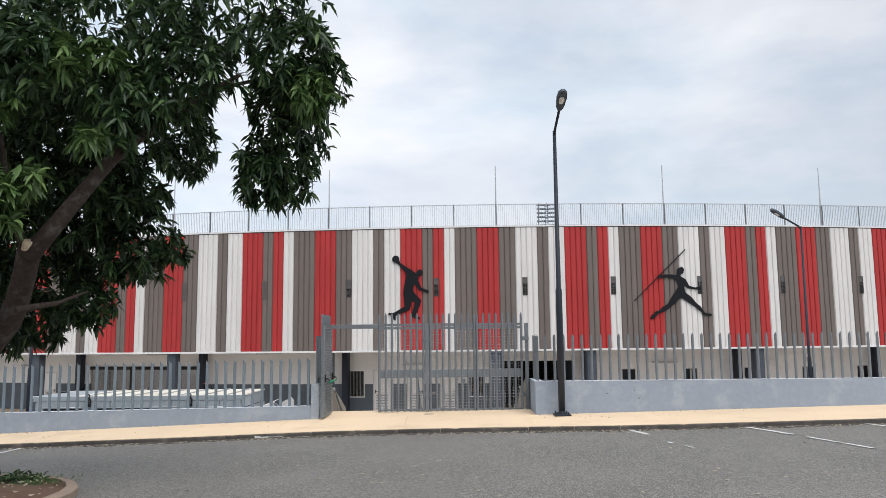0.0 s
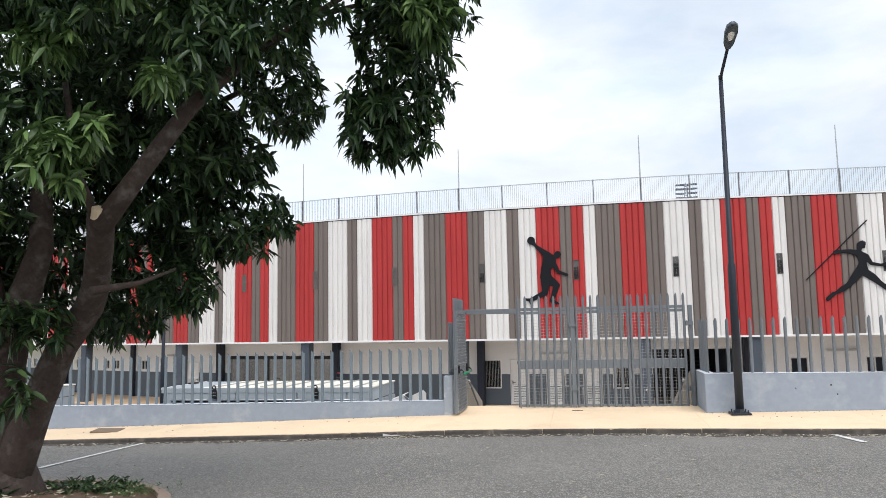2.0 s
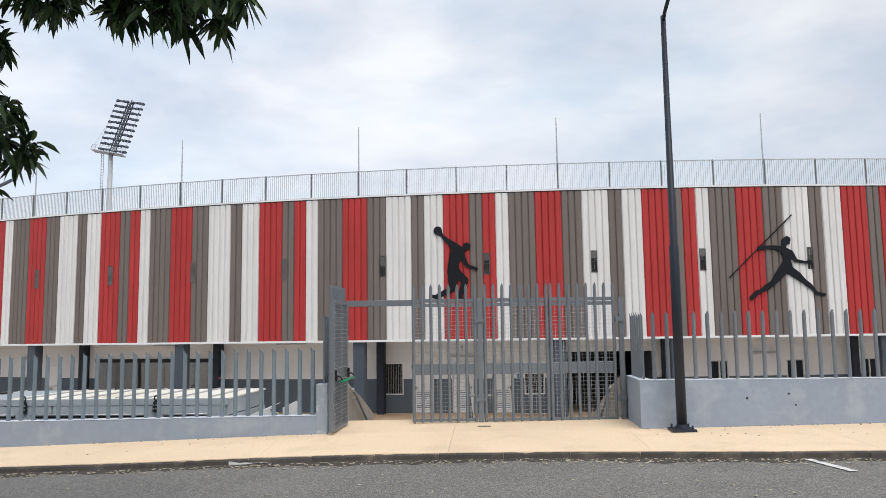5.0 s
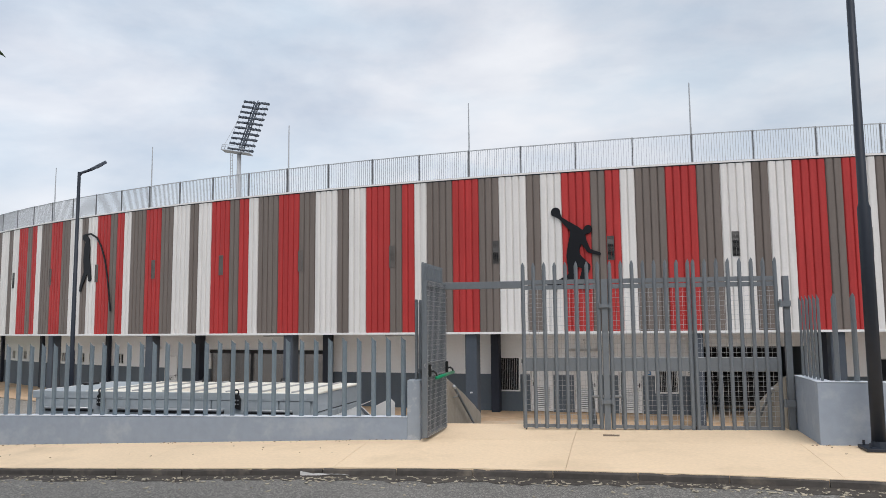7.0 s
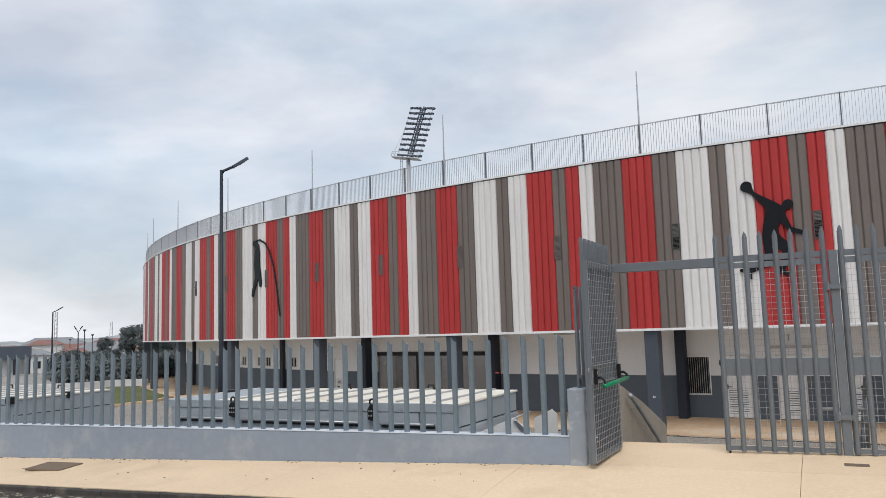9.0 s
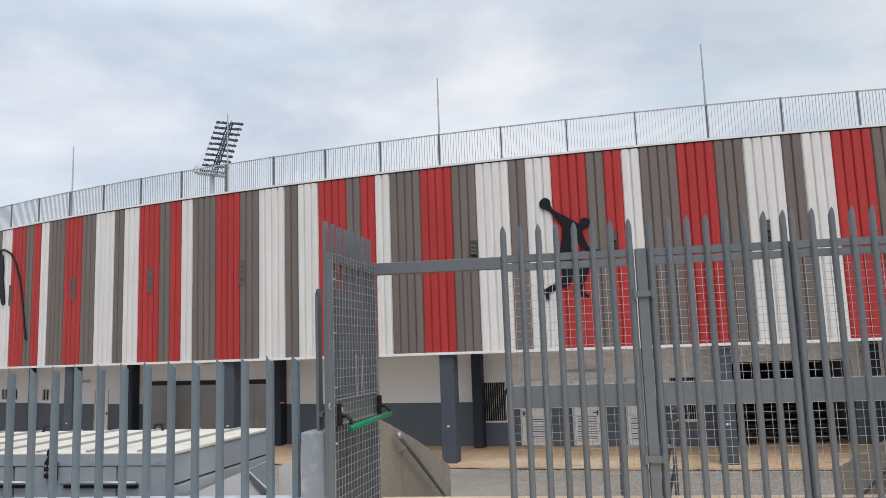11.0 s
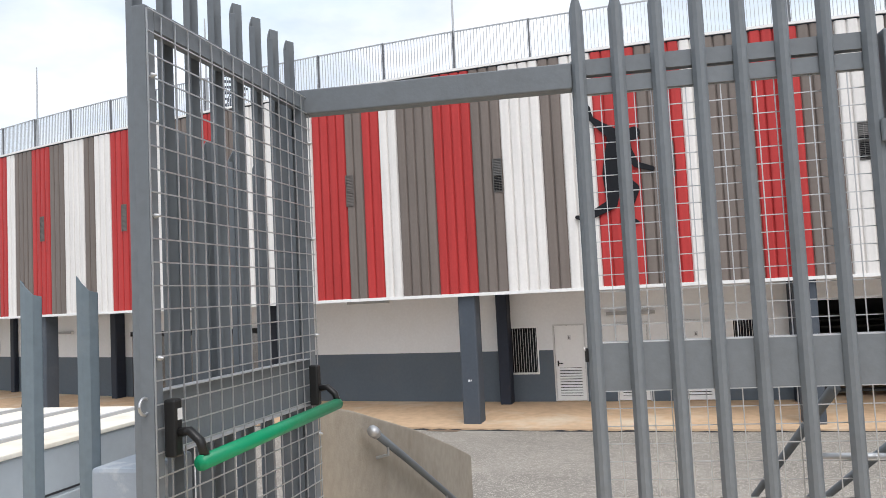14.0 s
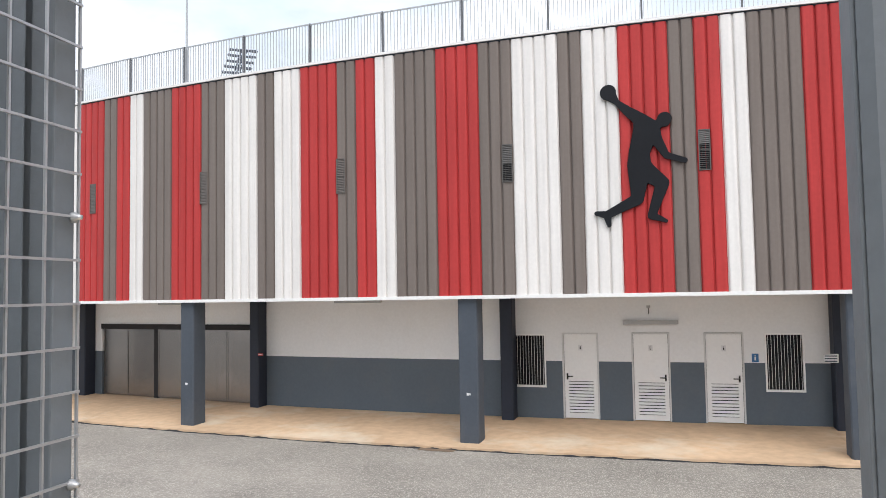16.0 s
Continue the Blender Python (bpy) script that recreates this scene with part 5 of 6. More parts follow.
# ---------------------------------------------------------------- lamps and masts
def street_lamp(x, y, z, height, arm_x, arm_y, label, r=0.085, size=1.0):
    ob = thing("street_lamp", label, "street lamp", pose(x, y, z), "street lamps")
    part("base_plate", Shape().box(-0.20, 0.20, -0.20, 0.20, -0.01, 0.03), POLE_DARK, ob, bevel=0.006)
    for a in (-0.14, 0.14):
        for b in (-0.14, 0.14):
            part("anchor_bolt", Shape().tube([(a, b, 0.03), (a, b, 0.09)], 0.016, 6), POLE_DARK, ob)
    part("pole", Shape().tube([(0, 0, 0.03), (0, 0, 3.1), (0, 0, 3.16), (0, 0, height)], [r, r * 0.95, r * 0.72, r * 0.52], 12), POLE_DARK, ob, smooth=True)
    part("collar", Shape().tube([(0, 0, 0.03), (0, 0, 0.10)], [r * 1.25, r * 1.05], 10), POLE_DARK, ob)
    d = Vector((arm_x, arm_y, 0.38 * math.hypot(arm_x, arm_y) + 0.1))
    part("arm", Shape().tube([(0, 0, height - 0.10), tuple(Vector((0, 0, height - 0.05)) + d * 0.15), tuple(Vector((0, 0, height - 0.1)) + d)], 0.035, 8), POLE_DARK, ob, smooth=True)
    u = d.normalized()
    c = Vector((0, 0, height - 0.1)) + d + u * 0.25 * size
    side = Vector((-u.y, u.x, 0)).normalized()
    up = u.cross(side) if u.cross(side).z > 0 else -u.cross(side)
    m = Matrix((u.to_tuple(), side.to_tuple(), up.to_tuple())).transposed().to_4x4()
    m.translation = c
    out = [(-0.33, 0.05), (-0.2, 0.10), (0.1, 0.13), (0.28, 0.11), (0.36, 0.04)]
    poly = [(a * size, b * size) for a, b in out + [(a, -b) for a, b in reversed(out)]]
    hd = part("lamp_head", Shape().prism(poly, -0.035, 0.045, m), FLOOD_GREY, ob, "flat dark grey lantern head", bevel=0.012)
    part("lens", Shape().prism([(a * 0.34 + 0.03, b * 0.5) for a, b in poly], -0.045, -0.036, m), TRIM_WHITE, hd, "small pale lens")
    return ob


street_lamp(2.82, 19.28, walk_z(2.82, 19.28) + 0.01, 7.25, 0.02, -0.9, "tall dark street lamp standing on the pavement by the wall")
street_lamp(-13.58, 24.9, COURT_Z, 7.62, 0.17, 0.27, "tall dark street lamp standing in the forecourt", 0.075, 0.68)
street_lamp(13.6, 29.0, COURT_Z, 8.1, -0.8, -0.3, "tall dark street lamp standing behind the fence", 0.075)
street_lamp(-68.4, 61.6, -3.2, 7.35, 0.30, 0.28, "distant dark street lamp with a bracket box", 0.12)


def double_lamp(x, y, z, height):
    ob = thing("street_lamp", "distant street lamp with two raised arms", "street lamp", pose(x, y, z, 0, 0, 42), "street lamps")
    part("pole", Shape().tube([(0, 0, 0), (0, 0, height)], [0.10, 0.07], 8), POLE_DARK, ob, smooth=True)
    for k in (-1, 1):
        part("arm", Shape().tube([(0, 0, height - 0.1), (k * 0.32, 0, height + 0.45)], 0.05, 6), POLE_DARK, ob)
        part("lamp_head", Shape().box(-0.25, 0.25, -0.12, 0.12, -0.06, 0.06, pose(k * 0.42, 0, height + 0.62, 0, -k * 55, 0)), POLE_DARK, ob, bevel=0.03)
    return ob


double_lamp(-94.4, 85.2, -4.4, 6.9)
for x, y, z, h in ((-90.0, 82.7, -4.2, 6.7), (-108.7, 99.3, -4.7, 6.7), (-131.0, 112.5, -5.2, 6.6)):
    ob = thing("lamp_post", "distant thin post-top lamp", "street lamp", pose(x, y, z), "street lamps")
    part("pole", Shape().tube([(0, 0, 0), (0, 0, h)], [0.09, 0.06], 8), POLE_DARK, ob, smooth=True)
    part("lamp_head", Shape().tube([(0, 0, h), (0, 0, h + 0.1), (0, 0, h + 0.25)], [0.08, 0.22, 0.20], 10), POLE_DARK, ob)
near_mast = thing("antenna_mast", "slim pale lattice mast behind a street lamp", "mast", pose(-120.4, 101.4, -5.0))
for a in range(3):
    part("leg", Shape().tube([(0.34 * math.cos(a * 2.094), 0.34 * math.sin(a * 2.094), 0), (0.22 * math.cos(a * 2.094), 0.22 * math.sin(a * 2.094), 11.4)], 0.06, 5), GALV, near_mast)
for k in range(15):
    part("brace", Shape().tube([(0.3 * math.cos(a * 2.094), 0.3 * math.sin(a * 2.094), 0.75 * k + (a % 2) * 0.37) for a in range(4)], 0.04, 4), GALV, near_mast)
antenna = thing("antenna_mast", "far lattice antenna mast", "mast", pose(-319.6, 283.5, -7.8))
for a in range(3):
    u, v2 = math.cos(a * 2.094), math.sin(a * 2.094)
    part("leg", Shape().tube([(1.6 * u, 1.6 * v2, 0), (0.5 * u, 0.5 * v2, 18.2)], 0.10, 5), GALV_PALE, antenna)
for k in range(9):
    r = 1.6 - 1.1 * k / 9
    part("brace", Shape().tube([(r * math.cos(a * 2.094), r * math.sin(a * 2.094), 2.0 * k + (a % 2) * 1.0) for a in range(4)], 0.07, 4), GALV_PALE, antenna)


def flood_tower(x, y, head_z, head_h, head_w, turn_deg, lean, label):
    ob = thing("floodlight_tower", label, "floodlight tower", pose(x, y, -4, 0, 0, turn_deg))
    top = head_z + 4
    part("mast", Shape().tube([(0, 0, 0), (0, 0, top - 0.1)], [0.7, 0.42], 10), GALV_PALE, ob, smooth=True)
    ld = Shape()
    for a in (-0.25, 0.25):
        ld.tube([(-1.6 + a, -0.3, 2), (-1.6 + a, -0.3, top)], 0.06, 4)
    for i in range(40):
        ld.box(-1.85, -1.35, -0.34, -0.26, top - 22 + i * 0.55, top - 21.92 + i * 0.55)
    part("ladder", ld, GALV_PALE, ob)
    hm = pose(0, 0, top, -12, lean, 0)
    hw = head_w / 2
    col = Shape()
    for a in (-0.36, 0.36):
        for b in (0.0, 0.6):
            col.box(a - 0.09, a + 0.09, b - 0.09, b + 0.09, -0.2, head_h + 0.15, hm)
    for k in range(22):
        z = head_h * k / 22
        col.box(-0.36, 0.36, -0.05, 0.05, z, z + 0.14, hm).box(-0.36, 0.36, 0.55, 0.65, z + 0.25, z + 0.36, hm)
    part("head_column", col, FLOOD_GREY, ob, "dark lattice spine")
    part("finial", Shape().tube([tuple(hm @ Vector((0.1, 0.2, head_h))), tuple(hm @ Vector((0.1, 0.2, head_h + 0.75)))], [0.16, 0.05], 6), FLOOD_GREY, ob)
    for a in (-hw, hw - 0.35):
        part("side_tie", Shape().box(a, a + 0.055, 0.0, 0.06, 0.1, head_h, hm), GALV, ob, "thin galvanised side tie")
    part("guy", Shape().tube([tuple(hm @ Vector((-hw - 0.75, -0.6, 0.4))), tuple(hm @ Vector((-hw + 0.1, 0.0, head_h * 0.62)))], 0.045, 5), GALV, ob)
    part("platform", Shape().box(-hw - 0.7, hw + 0.1, -1.1, 0.5, -0.30, -0.16, hm), GALV, ob)
    rails = Shape()
    for a in (-hw - 0.68, -hw + 0.15, hw * 0.4, hw + 0.05):
        rails.box(a - 0.04, a + 0.04, -1.1, -1.02, -0.2, 0.85, hm)
    for z in (0.35, 0.82):
        rails.box(-hw - 0.7, hw + 0.1, -1.09, -1.03, z, z + 0.06, hm)
    part("platform_rail", rails, GALV, ob)
    lampm = Shape().add([(-0.33, 0.24, -0.20), (0.28, 0.24, -0.27), (0.34, 0.24, 0.15), (-0.26, 0.24, 0.22), (-0.26, -0.26, -0.24), (0.22, -0.26, -0.28), (0.26, -0.26, 0.08), (-0.21, -0.26, 0.12)],
                        [(0, 3, 2, 1), (4, 5, 6, 7), (0, 1, 5, 4), (1, 2, 6, 5), (2, 3, 7, 6), (3, 0, 4, 7)]).mesh("flood_lamp", FLOOD_GREY)
    lr = random.Random(9)
    for r in range(10):
        z = 0.45 + r * (head_h - 0.55) / 9
        part("lamp_bar", Shape().box(-hw, hw + 0.15, -0.05, 0.09, z - 0.05, z + 0.06, hm), FLOOD_GREY, ob)
        for i in range(9):
            x = -hw + 0.35 + i * (head_w - 0.45) / 8
            if abs(x) < 0.45:
                continue
            part("flood_lamp", lampm, FLOOD_GREY, ob, at=hm @ pose(x, -0.05, z + 0.16 + lr.uniform(-0.05, 0.05), lr.uniform(-15, 15), lr.uniform(-14, 14), lr.uniform(-20, 20)))
    return ob


flood_tower(-73.6, 146, 36.6, 11.0, 6.2, -10, 12, "tall floodlight tower with ten rows of lamps")
flood_tower(26.6, 200, 26.2, 11.2, 5.2, -6, 0, "far floodlight tower seen over the roof edge")

# ---------------------------------------------------------------- tree island
def ring_outline(inset):
    pts = []
    cx, cy, r = -7.4, 9.4, 2.65 - inset
    for i in range(17):
        a = radians(-90 + 180 * i / 16)
        pts.append((cx + r * math.cos(a), cy + r * math.sin(a)))
    x_end = -16.0 + inset
    return pts + [(x_end, cy + r), (x_end, cy - r)]


island = thing("tree_island", "kerbed planting island with bare red soil", "planting bed", kind="structure")
o, i_ = ring_outline(0.0), ring_outline(0.14)
ks = Shape()
n = len(o)
kv = []
for (x, y), (xi, yi) in zip(o, i_):
    z = lot_z(x, y)
    kv += [(x, y, z - 0.3), (x, y, z + 0.10), (x - (x - xi) * 0.25, y - (y - yi) * 0.25, z + 0.125), (xi, yi, z + 0.125), (xi, yi, z - 0.3)]
ks.add(kv, [(5 * a + j, 5 * ((a + 1) % n) + j, 5 * ((a + 1) % n) + (j + 1) % 5, 5 * a + (j + 1) % 5) for a in range(n) for j in range(4)])
part("island_kerb", ks, ISLAND_KERB, island, "rounded concrete kerb")
so = Shape()
rng = random.Random(4)
cx, cy = -9.5, 9.4
rings = [ring_outline(0.13 + d) for d in (0.0, 0.4, 0.9, 1.5)]
sv = [(x, y, lot_z(x, y) + 0.07 + 0.05 * k + rng.uniform(-0.02, 0.02) * (k > 0)) for k, rg in enumerate(rings) for x, y in rg] + [(cx, cy, lot_z(cx, cy) + 0.28)]
so.add(sv, [(a + n * k, (a + 1) % n + n * k, (a + 1) % n + n * (k + 1), a + n * (k + 1)) for k in range(3) for a in range(n)] + [(a + 3 * n, (a + 1) % n + 3 * n, 4 * n) for a in range(n)])
part("soil", so, SOIL, island, "bare red-brown soil", smooth=True)


# ---------------------------------------------------------------- foliage
def leaf_cloud(name, material, centres, axes, leaves, length, width, seed, droop=0.5):
    """Many folded, pointed leaves in rosettes, as one mesh."""
    g = np.random.default_rng(seed)
    m = len(centres)
    N = m * leaves
    c = np.repeat(centres, leaves, axis=0) + g.normal(0, 0.02, (N, 3))
    ax = np.repeat(axes, leaves, axis=0)
    d = g.normal(size=(N, 3))
    d -= ax * np.sum(d * ax, axis=1, keepdims=True)
    d /= np.linalg.norm(d, axis=1, keepdims=True) + 1e-9
    d = d + ax * g.uniform(-0.25, 0.75, (N, 1)) + np.array([0, 0, -1]) * g.uniform(0.0, 0.9, (N, 1)) * droop
    d /= np.linalg.norm(d, axis=1, keepdims=True)
    side = np.cross(d, g.normal(size=(N, 3)) * 0.5 + np.array([0, 0, 1.0]))
    side /= np.linalg.norm(side, axis=1, keepdims=True) + 1e-9
    nor = np.cross(side, d)
    L = (length * g.uniform(0.65, 1.2, (N, 1)))
    W = (width * g.uniform(0.75, 1.2, (N, 1)))
    sag = np.array([0, 0, -1.0])
    P = []
    for u, w, lift in ((0, 0, 0), (0.30, -0.85, 0.2), (0.30, 0, 0), (0.30, 0.85, 0.2), (0.66, -0.8, 0.2), (0.66, 0, 0), (0.66, 0.8, 0.2), (1.0, 0, 0)):
        P.append(c + d * L * u + side * W * w * 0.5 + nor * W * lift + sag * L * 0.30 * droop * u * u)
    co = np.stack(P, axis=1).reshape(-1, 3)
    me = bpy.data.meshes.new(name)
    base = (np.arange(N) * 8)[:, None]
    tri = np.array([(0, 2, 1), (0, 3, 2), (1, 2, 5), (1, 5, 4), (2, 3, 6), (2, 6, 5), (4, 5, 7), (5, 6, 7)])
    loops = (base[:, :, None] + tri[None]).reshape(-1)
    me.vertices.add(len(co))
    me.vertices.foreach_set("co", co.reshape(-1))
    me.loops.add(len(loops))
    me.loops.foreach_set("vertex_index", loops.astype(np.int32))
    me.polygons.add(len(loops) // 3)
    me.polygons.foreach_set("loop_start", np.arange(0, len(loops), 3, dtype=np.int32))
    me.update(calc_edges=True)
    me.materials.append(material)
    return me


def lobe_points(lobes, per_area, seed, shell=0.28):
    g = np.random.default_rng(seed)
    cs, axs = [], []
    for (cx, cy, cz), (rx, ry, rz), dens in lobes:
        n = int(per_area * dens * (rx * ry * rz) ** (2 / 3) * 12)
        d = g.normal(size=(n, 3))
        d /= np.linalg.norm(d, axis=1, keepdims=True)
        rad = 1 - np.abs(g.normal(0, shell, (n, 1)))
        rad = np.clip(rad, 0.1, 1.0)
        bumpy = 1 + 0.10 * np.sin(5 * d[:, :1] + cx) * np.cos(6 * d[:, 1:2] + cy) + 0.10 * np.sin(7 * d[:, 2:3] + 3 * d[:, :1])
        cs.append(np.array([cx, cy, cz]) + d * rad * bumpy * np.array([rx, ry, rz]))
        a = d + np.array([0, 0, 0.25]) + g.normal(0, 0.35, (n, 3))
        axs.append(a / np.linalg.norm(a, axis=1, keepdims=True))
    return np.concatenate(cs), np.concatenate(axs)


mango = thing("mango_tree", "leafy mango tree with a forked trunk in a kerbed island", "tree")
trunk = Shape()
trunk.tube([(-7.15, 10.5, -0.65), (-7.18, 10.5, -0.28), (-7.25, 10.5, 0.1), (-7.31, 10.5, 0.55), (-7.28, 10.5, 1.2), (-7.1, 10.4, 1.65)], [0.60, 0.47, 0.37, 0.32, 0.30, 0.27], 14)
trunk.tube([(-7.12, 10.46, -0.25), (-6.93, 10.46, 0.18), (-6.70, 10.45, 0.74), (-6.37, 10.42, 1.41), (-5.98, 10.35, 1.88), (-5.80, 10.2, 2.1), (-5.48, 9.8, 2.5), (-5.24, 9.45, 2.80)], [0.27, 0.23, 0.19, 0.17, 0.165, 0.15, 0.14, 0.14], 12)
trunk.tube([(-7.1, 10.4, 1.5), (-6.80, 10.34, 2.1), (-6.64, 10.35, 2.6), (-6.78, 10.5, 3.3), (-6.9, 10.8, 4.6)], [0.22, 0.17, 0.14, 0.12, 0.07], 12)
trunk.tube([(-7.2, 10.4, 1.5), (-7.25, 10.3, 2.1), (-7.31, 10.1, 2.8), (-7.9, 10.0, 3.6), (-8.6, 10.0, 4.5)], [0.18, 0.14, 0.12, 0.09, 0.05], 12)
part("trunk", trunk, BARK, mango, smooth=True)
BOUGHS = [
    ([(-5.25, 9.44, 2.66), (-4.8, 9.50, 3.28), (-4.34, 9.60, 3.93), (-3.8, 9.8, 4.5), (-2.9, 10.3, 5.3)], [0.12, 0.10, 0.085, 0.06, 0.03]),
    ([(-5.26, 9.44, 2.7), (-5.45, 9.35, 3.2), (-5.6, 9.3, 4.2)], [0.06, 0.045, 0.03]),
    ([(-5.5, 9.68, 2.02), (-5.2, 10.1, 2.12), (-4.98, 10.5, 2.30)], [0.05, 0.03, 0.014]),
    ([(-6.78, 10.5, 3.3), (-6.1, 11.2, 4.0), (-4.6, 11.8, 4.9)], [0.10, 0.07, 0.03]),
    ([(-3.3, 10.1, 5.0), (-2.7, 10.5, 5.3), (-2.4, 10.6, 4.6)], [0.04, 0.03, 0.015]),
]
for pts, rad in BOUGHS:
    part("limb", Shape().tube(pts, rad, 9), BARK, mango, smooth=True)
part("cut_stub", Shape().tube([(-5.24, 9.40, 2.76), (-5.21, 9.35, 2.86)], [0.075, 0.06], 10), CUT_WOOD, mango, "pale sawn stub")
LOW_LOBES = [
    ((-6.55, 9.9, 0.95), (0.15, 0.2, 0.35), 1.0),
    ((-6.28, 9.95, 1.65), (0.28, 0.3, 0.28), 1.5),
    ((-6.7, 9.8, 1.75), (0.35, 0.3, 0.25), 1.5),
    ((-7.5, 12.9, 1.85), (0.5, 0.4, 0.4), 1.6),
    ((-6.7, 12.4, 2.05), (0.6, 0.5, 0.5), 1.6),
    ((-7.9, 11.6, 2.1), (0.7, 0.6, 0.5), 1.5),
    ((-5.55, 11.75, 2.25), (0.45, 0.5, 0.40), 1.7),
    ((-8.3, 10.6, 2.6), (1.2, 1.0, 0.7), 1.6),
    ((-6.3, 11.9, 2.7), (0.8, 0.6, 0.5), 1.6),
    ((-7.5, 9.6, 2.75), (0.7, 0.5, 0.5), 1.5),
    ((-7.3, 11.2, 3.0), (1.3, 1.0, 0.9), 1.6),
    ((-5.06, 11.8, 3.06), (1.0, 0.6, 0.5), 1.9),
]
MIDDLE_LOBES = [
    ((-7.0, 8.7, 3.4), (0.5, 0.4, 0.45), 1.5),
    ((-9.4, 10.6, 3.6), (1.6, 1.6, 1.5), 1.2),
    ((-5.9, 8.9, 3.75), (0.55, 0.45, 0.45), 1.5),
    ((-5.6, 11.2, 3.8), (1.2, 0.8, 0.9), 1.7),
    ((-4.95, 11.9, 3.85), (0.55, 0.5, 0.5), 1.7),
    ((-4.1, 9.35, 4.55), (0.65, 0.45, 0.55), 1.6),
    ((-2.36, 10.95, 4.68), (0.56, 0.65, 1.12), 2.0),
    ((-2.66, 10.9, 4.02), (0.40, 0.5, 0.46), 2.2),
    ((-5.7, 11.1, 4.7), (1.6, 1.2, 1.3), 1.7),
    ((-5.9, 8.6, 4.8), (0.5, 0.4, 0.4), 1.4),
    ((-4.3, 12.25, 4.92), (0.44, 0.6, 0.75), 1.8),
    ((-5.1, 8.7, 5.0), (0.6, 0.5, 0.5), 1.5),
    ((-3.5, 9.7, 5.1), (0.7, 0.6, 0.6), 1.5),
]
HIGH_LOBES = [
    ((-7.2, 10.3, 5.3), (2.2, 2.2, 2.0), 0.68),
    ((-1.85, 10.75, 5.35), (0.45, 0.5, 0.75), 1.4),
    ((-9.2, 10.5, 5.4), (1.8, 2.2, 1.9), 0.70),
    ((-2.15, 10.30, 5.55), (0.62, 0.75, 0.8), 1.4),
    ((-4.9, 10.3, 6.1), (2.0, 2.2, 1.4), 0.62),
    ((-3.2, 10.2, 6.8), (1.5, 1.5, 1.2), 0.7),
    ((-7.2, 10.4, 7.4), (3.0, 2.8, 1.4), 0.25),
]
cen, axi = lobe_points(LOW_LOBES + MIDDLE_LOBES + HIGH_LOBES, 12.6, 11)
part("crown", leaf_cloud("crown", LEAF, cen, axi, 12, 0.205, 0.058, 5, 0.85), LEAF, mango, "dense glossy dark green crown")

# near clumps whose paler leaves stand in for light on the crown
LIT_CLUMPS = [((-4.62, 8.75, 5.0), (0.35, 0.3, 0.28)), ((-4.15, 9.0, 5.15), (0.25, 0.25, 0.2)), ((-5.3, 8.7, 4.45), (0.34, 0.3, 0.22)), ((-5.25, 8.75, 3.3), (0.36, 0.3, 0.34)), ((-5.0, 8.85, 3.55), (0.25, 0.25, 0.2)),
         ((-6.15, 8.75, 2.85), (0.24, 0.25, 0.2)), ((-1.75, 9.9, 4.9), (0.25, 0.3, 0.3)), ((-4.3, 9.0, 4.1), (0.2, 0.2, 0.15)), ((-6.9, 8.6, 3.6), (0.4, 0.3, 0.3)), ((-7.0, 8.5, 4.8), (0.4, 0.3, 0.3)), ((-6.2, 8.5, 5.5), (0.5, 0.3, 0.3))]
yc, ya = lobe_points([(c, r, 1.0) for c, r in LIT_CLUMPS], 30.0, 19, 0.5)
part("young_foliage", leaf_cloud("young_foliage", PALE_LEAF, yc, ya, 12, 0.215, 0.058, 23, 0.95), PALE_LEAF, mango, "paler green clumps, daylight put into their colour")

# low weeds on the island
rng = np.random.default_rng(8)
wc = np.array([(-6.62 + rng.normal(0, 0.34), 11.0 + rng.normal(0, 0.30), 0.0) for _ in range(110)])
wc[:, 2] = [lot_z(x, y) + 0.15 for x, y, _ in wc]
wa = np.tile([0.0, 0.0, 1.0], (len(wc), 1))
tagged(part("weeds", leaf_cloud("weeds", LEAF, wc, wa, 9, 0.10, 0.03, 3, -0.2), LEAF), "low green weeds on the planting island", "weeds", kind="stuff")

gr = np.random.default_rng(15)
gc = np.array([(-6.2 + gr.normal(0, 0.35), 10.9 + gr.normal(0, 0.28), 0.0) for _ in range(260)])
gc[:, 2] = [lot_z(x, y) + 0.10 for x, y, _ in gc]
tagged(part("grass_patch", leaf_cloud("grass_patch", PALE_LEAF, gc, np.tile([0.0, 0.0, 1.0], (len(gc), 1)), 6, 0.07, 0.012, 4, -0.4), PALE_LEAF), "patchy short grass on the planting island", "grass", kind="stuff")
spiky_c = np.array([(-7.0 + gr.normal(0, 0.12), 10.15 + gr.normal(0, 0.12), lot_z(-7.0, 10.15) + 0.20) for _ in range(14)])
tagged(part("spiky_plant", leaf_cloud("spiky_plant", LEAF, spiky_c, np.tile([0.0, 0.0, 1.0], (14, 1)), 12, 0.26, 0.035, 6, 0.2), LEAF), "low spiky dark green plant at the tree foot", "plant")

# ---------------------------------------------------------------- markings, covers, litter
def worn_paint():
    m = mat("worn white road paint", (0.72, 0.71, 0.68), 0.8, vary=0.1, fine=25, stain=(0.12, 0.115, 0.11), stain_amount=0.95, stain_scale=3.0)
    return m


PAINT = worn_paint()


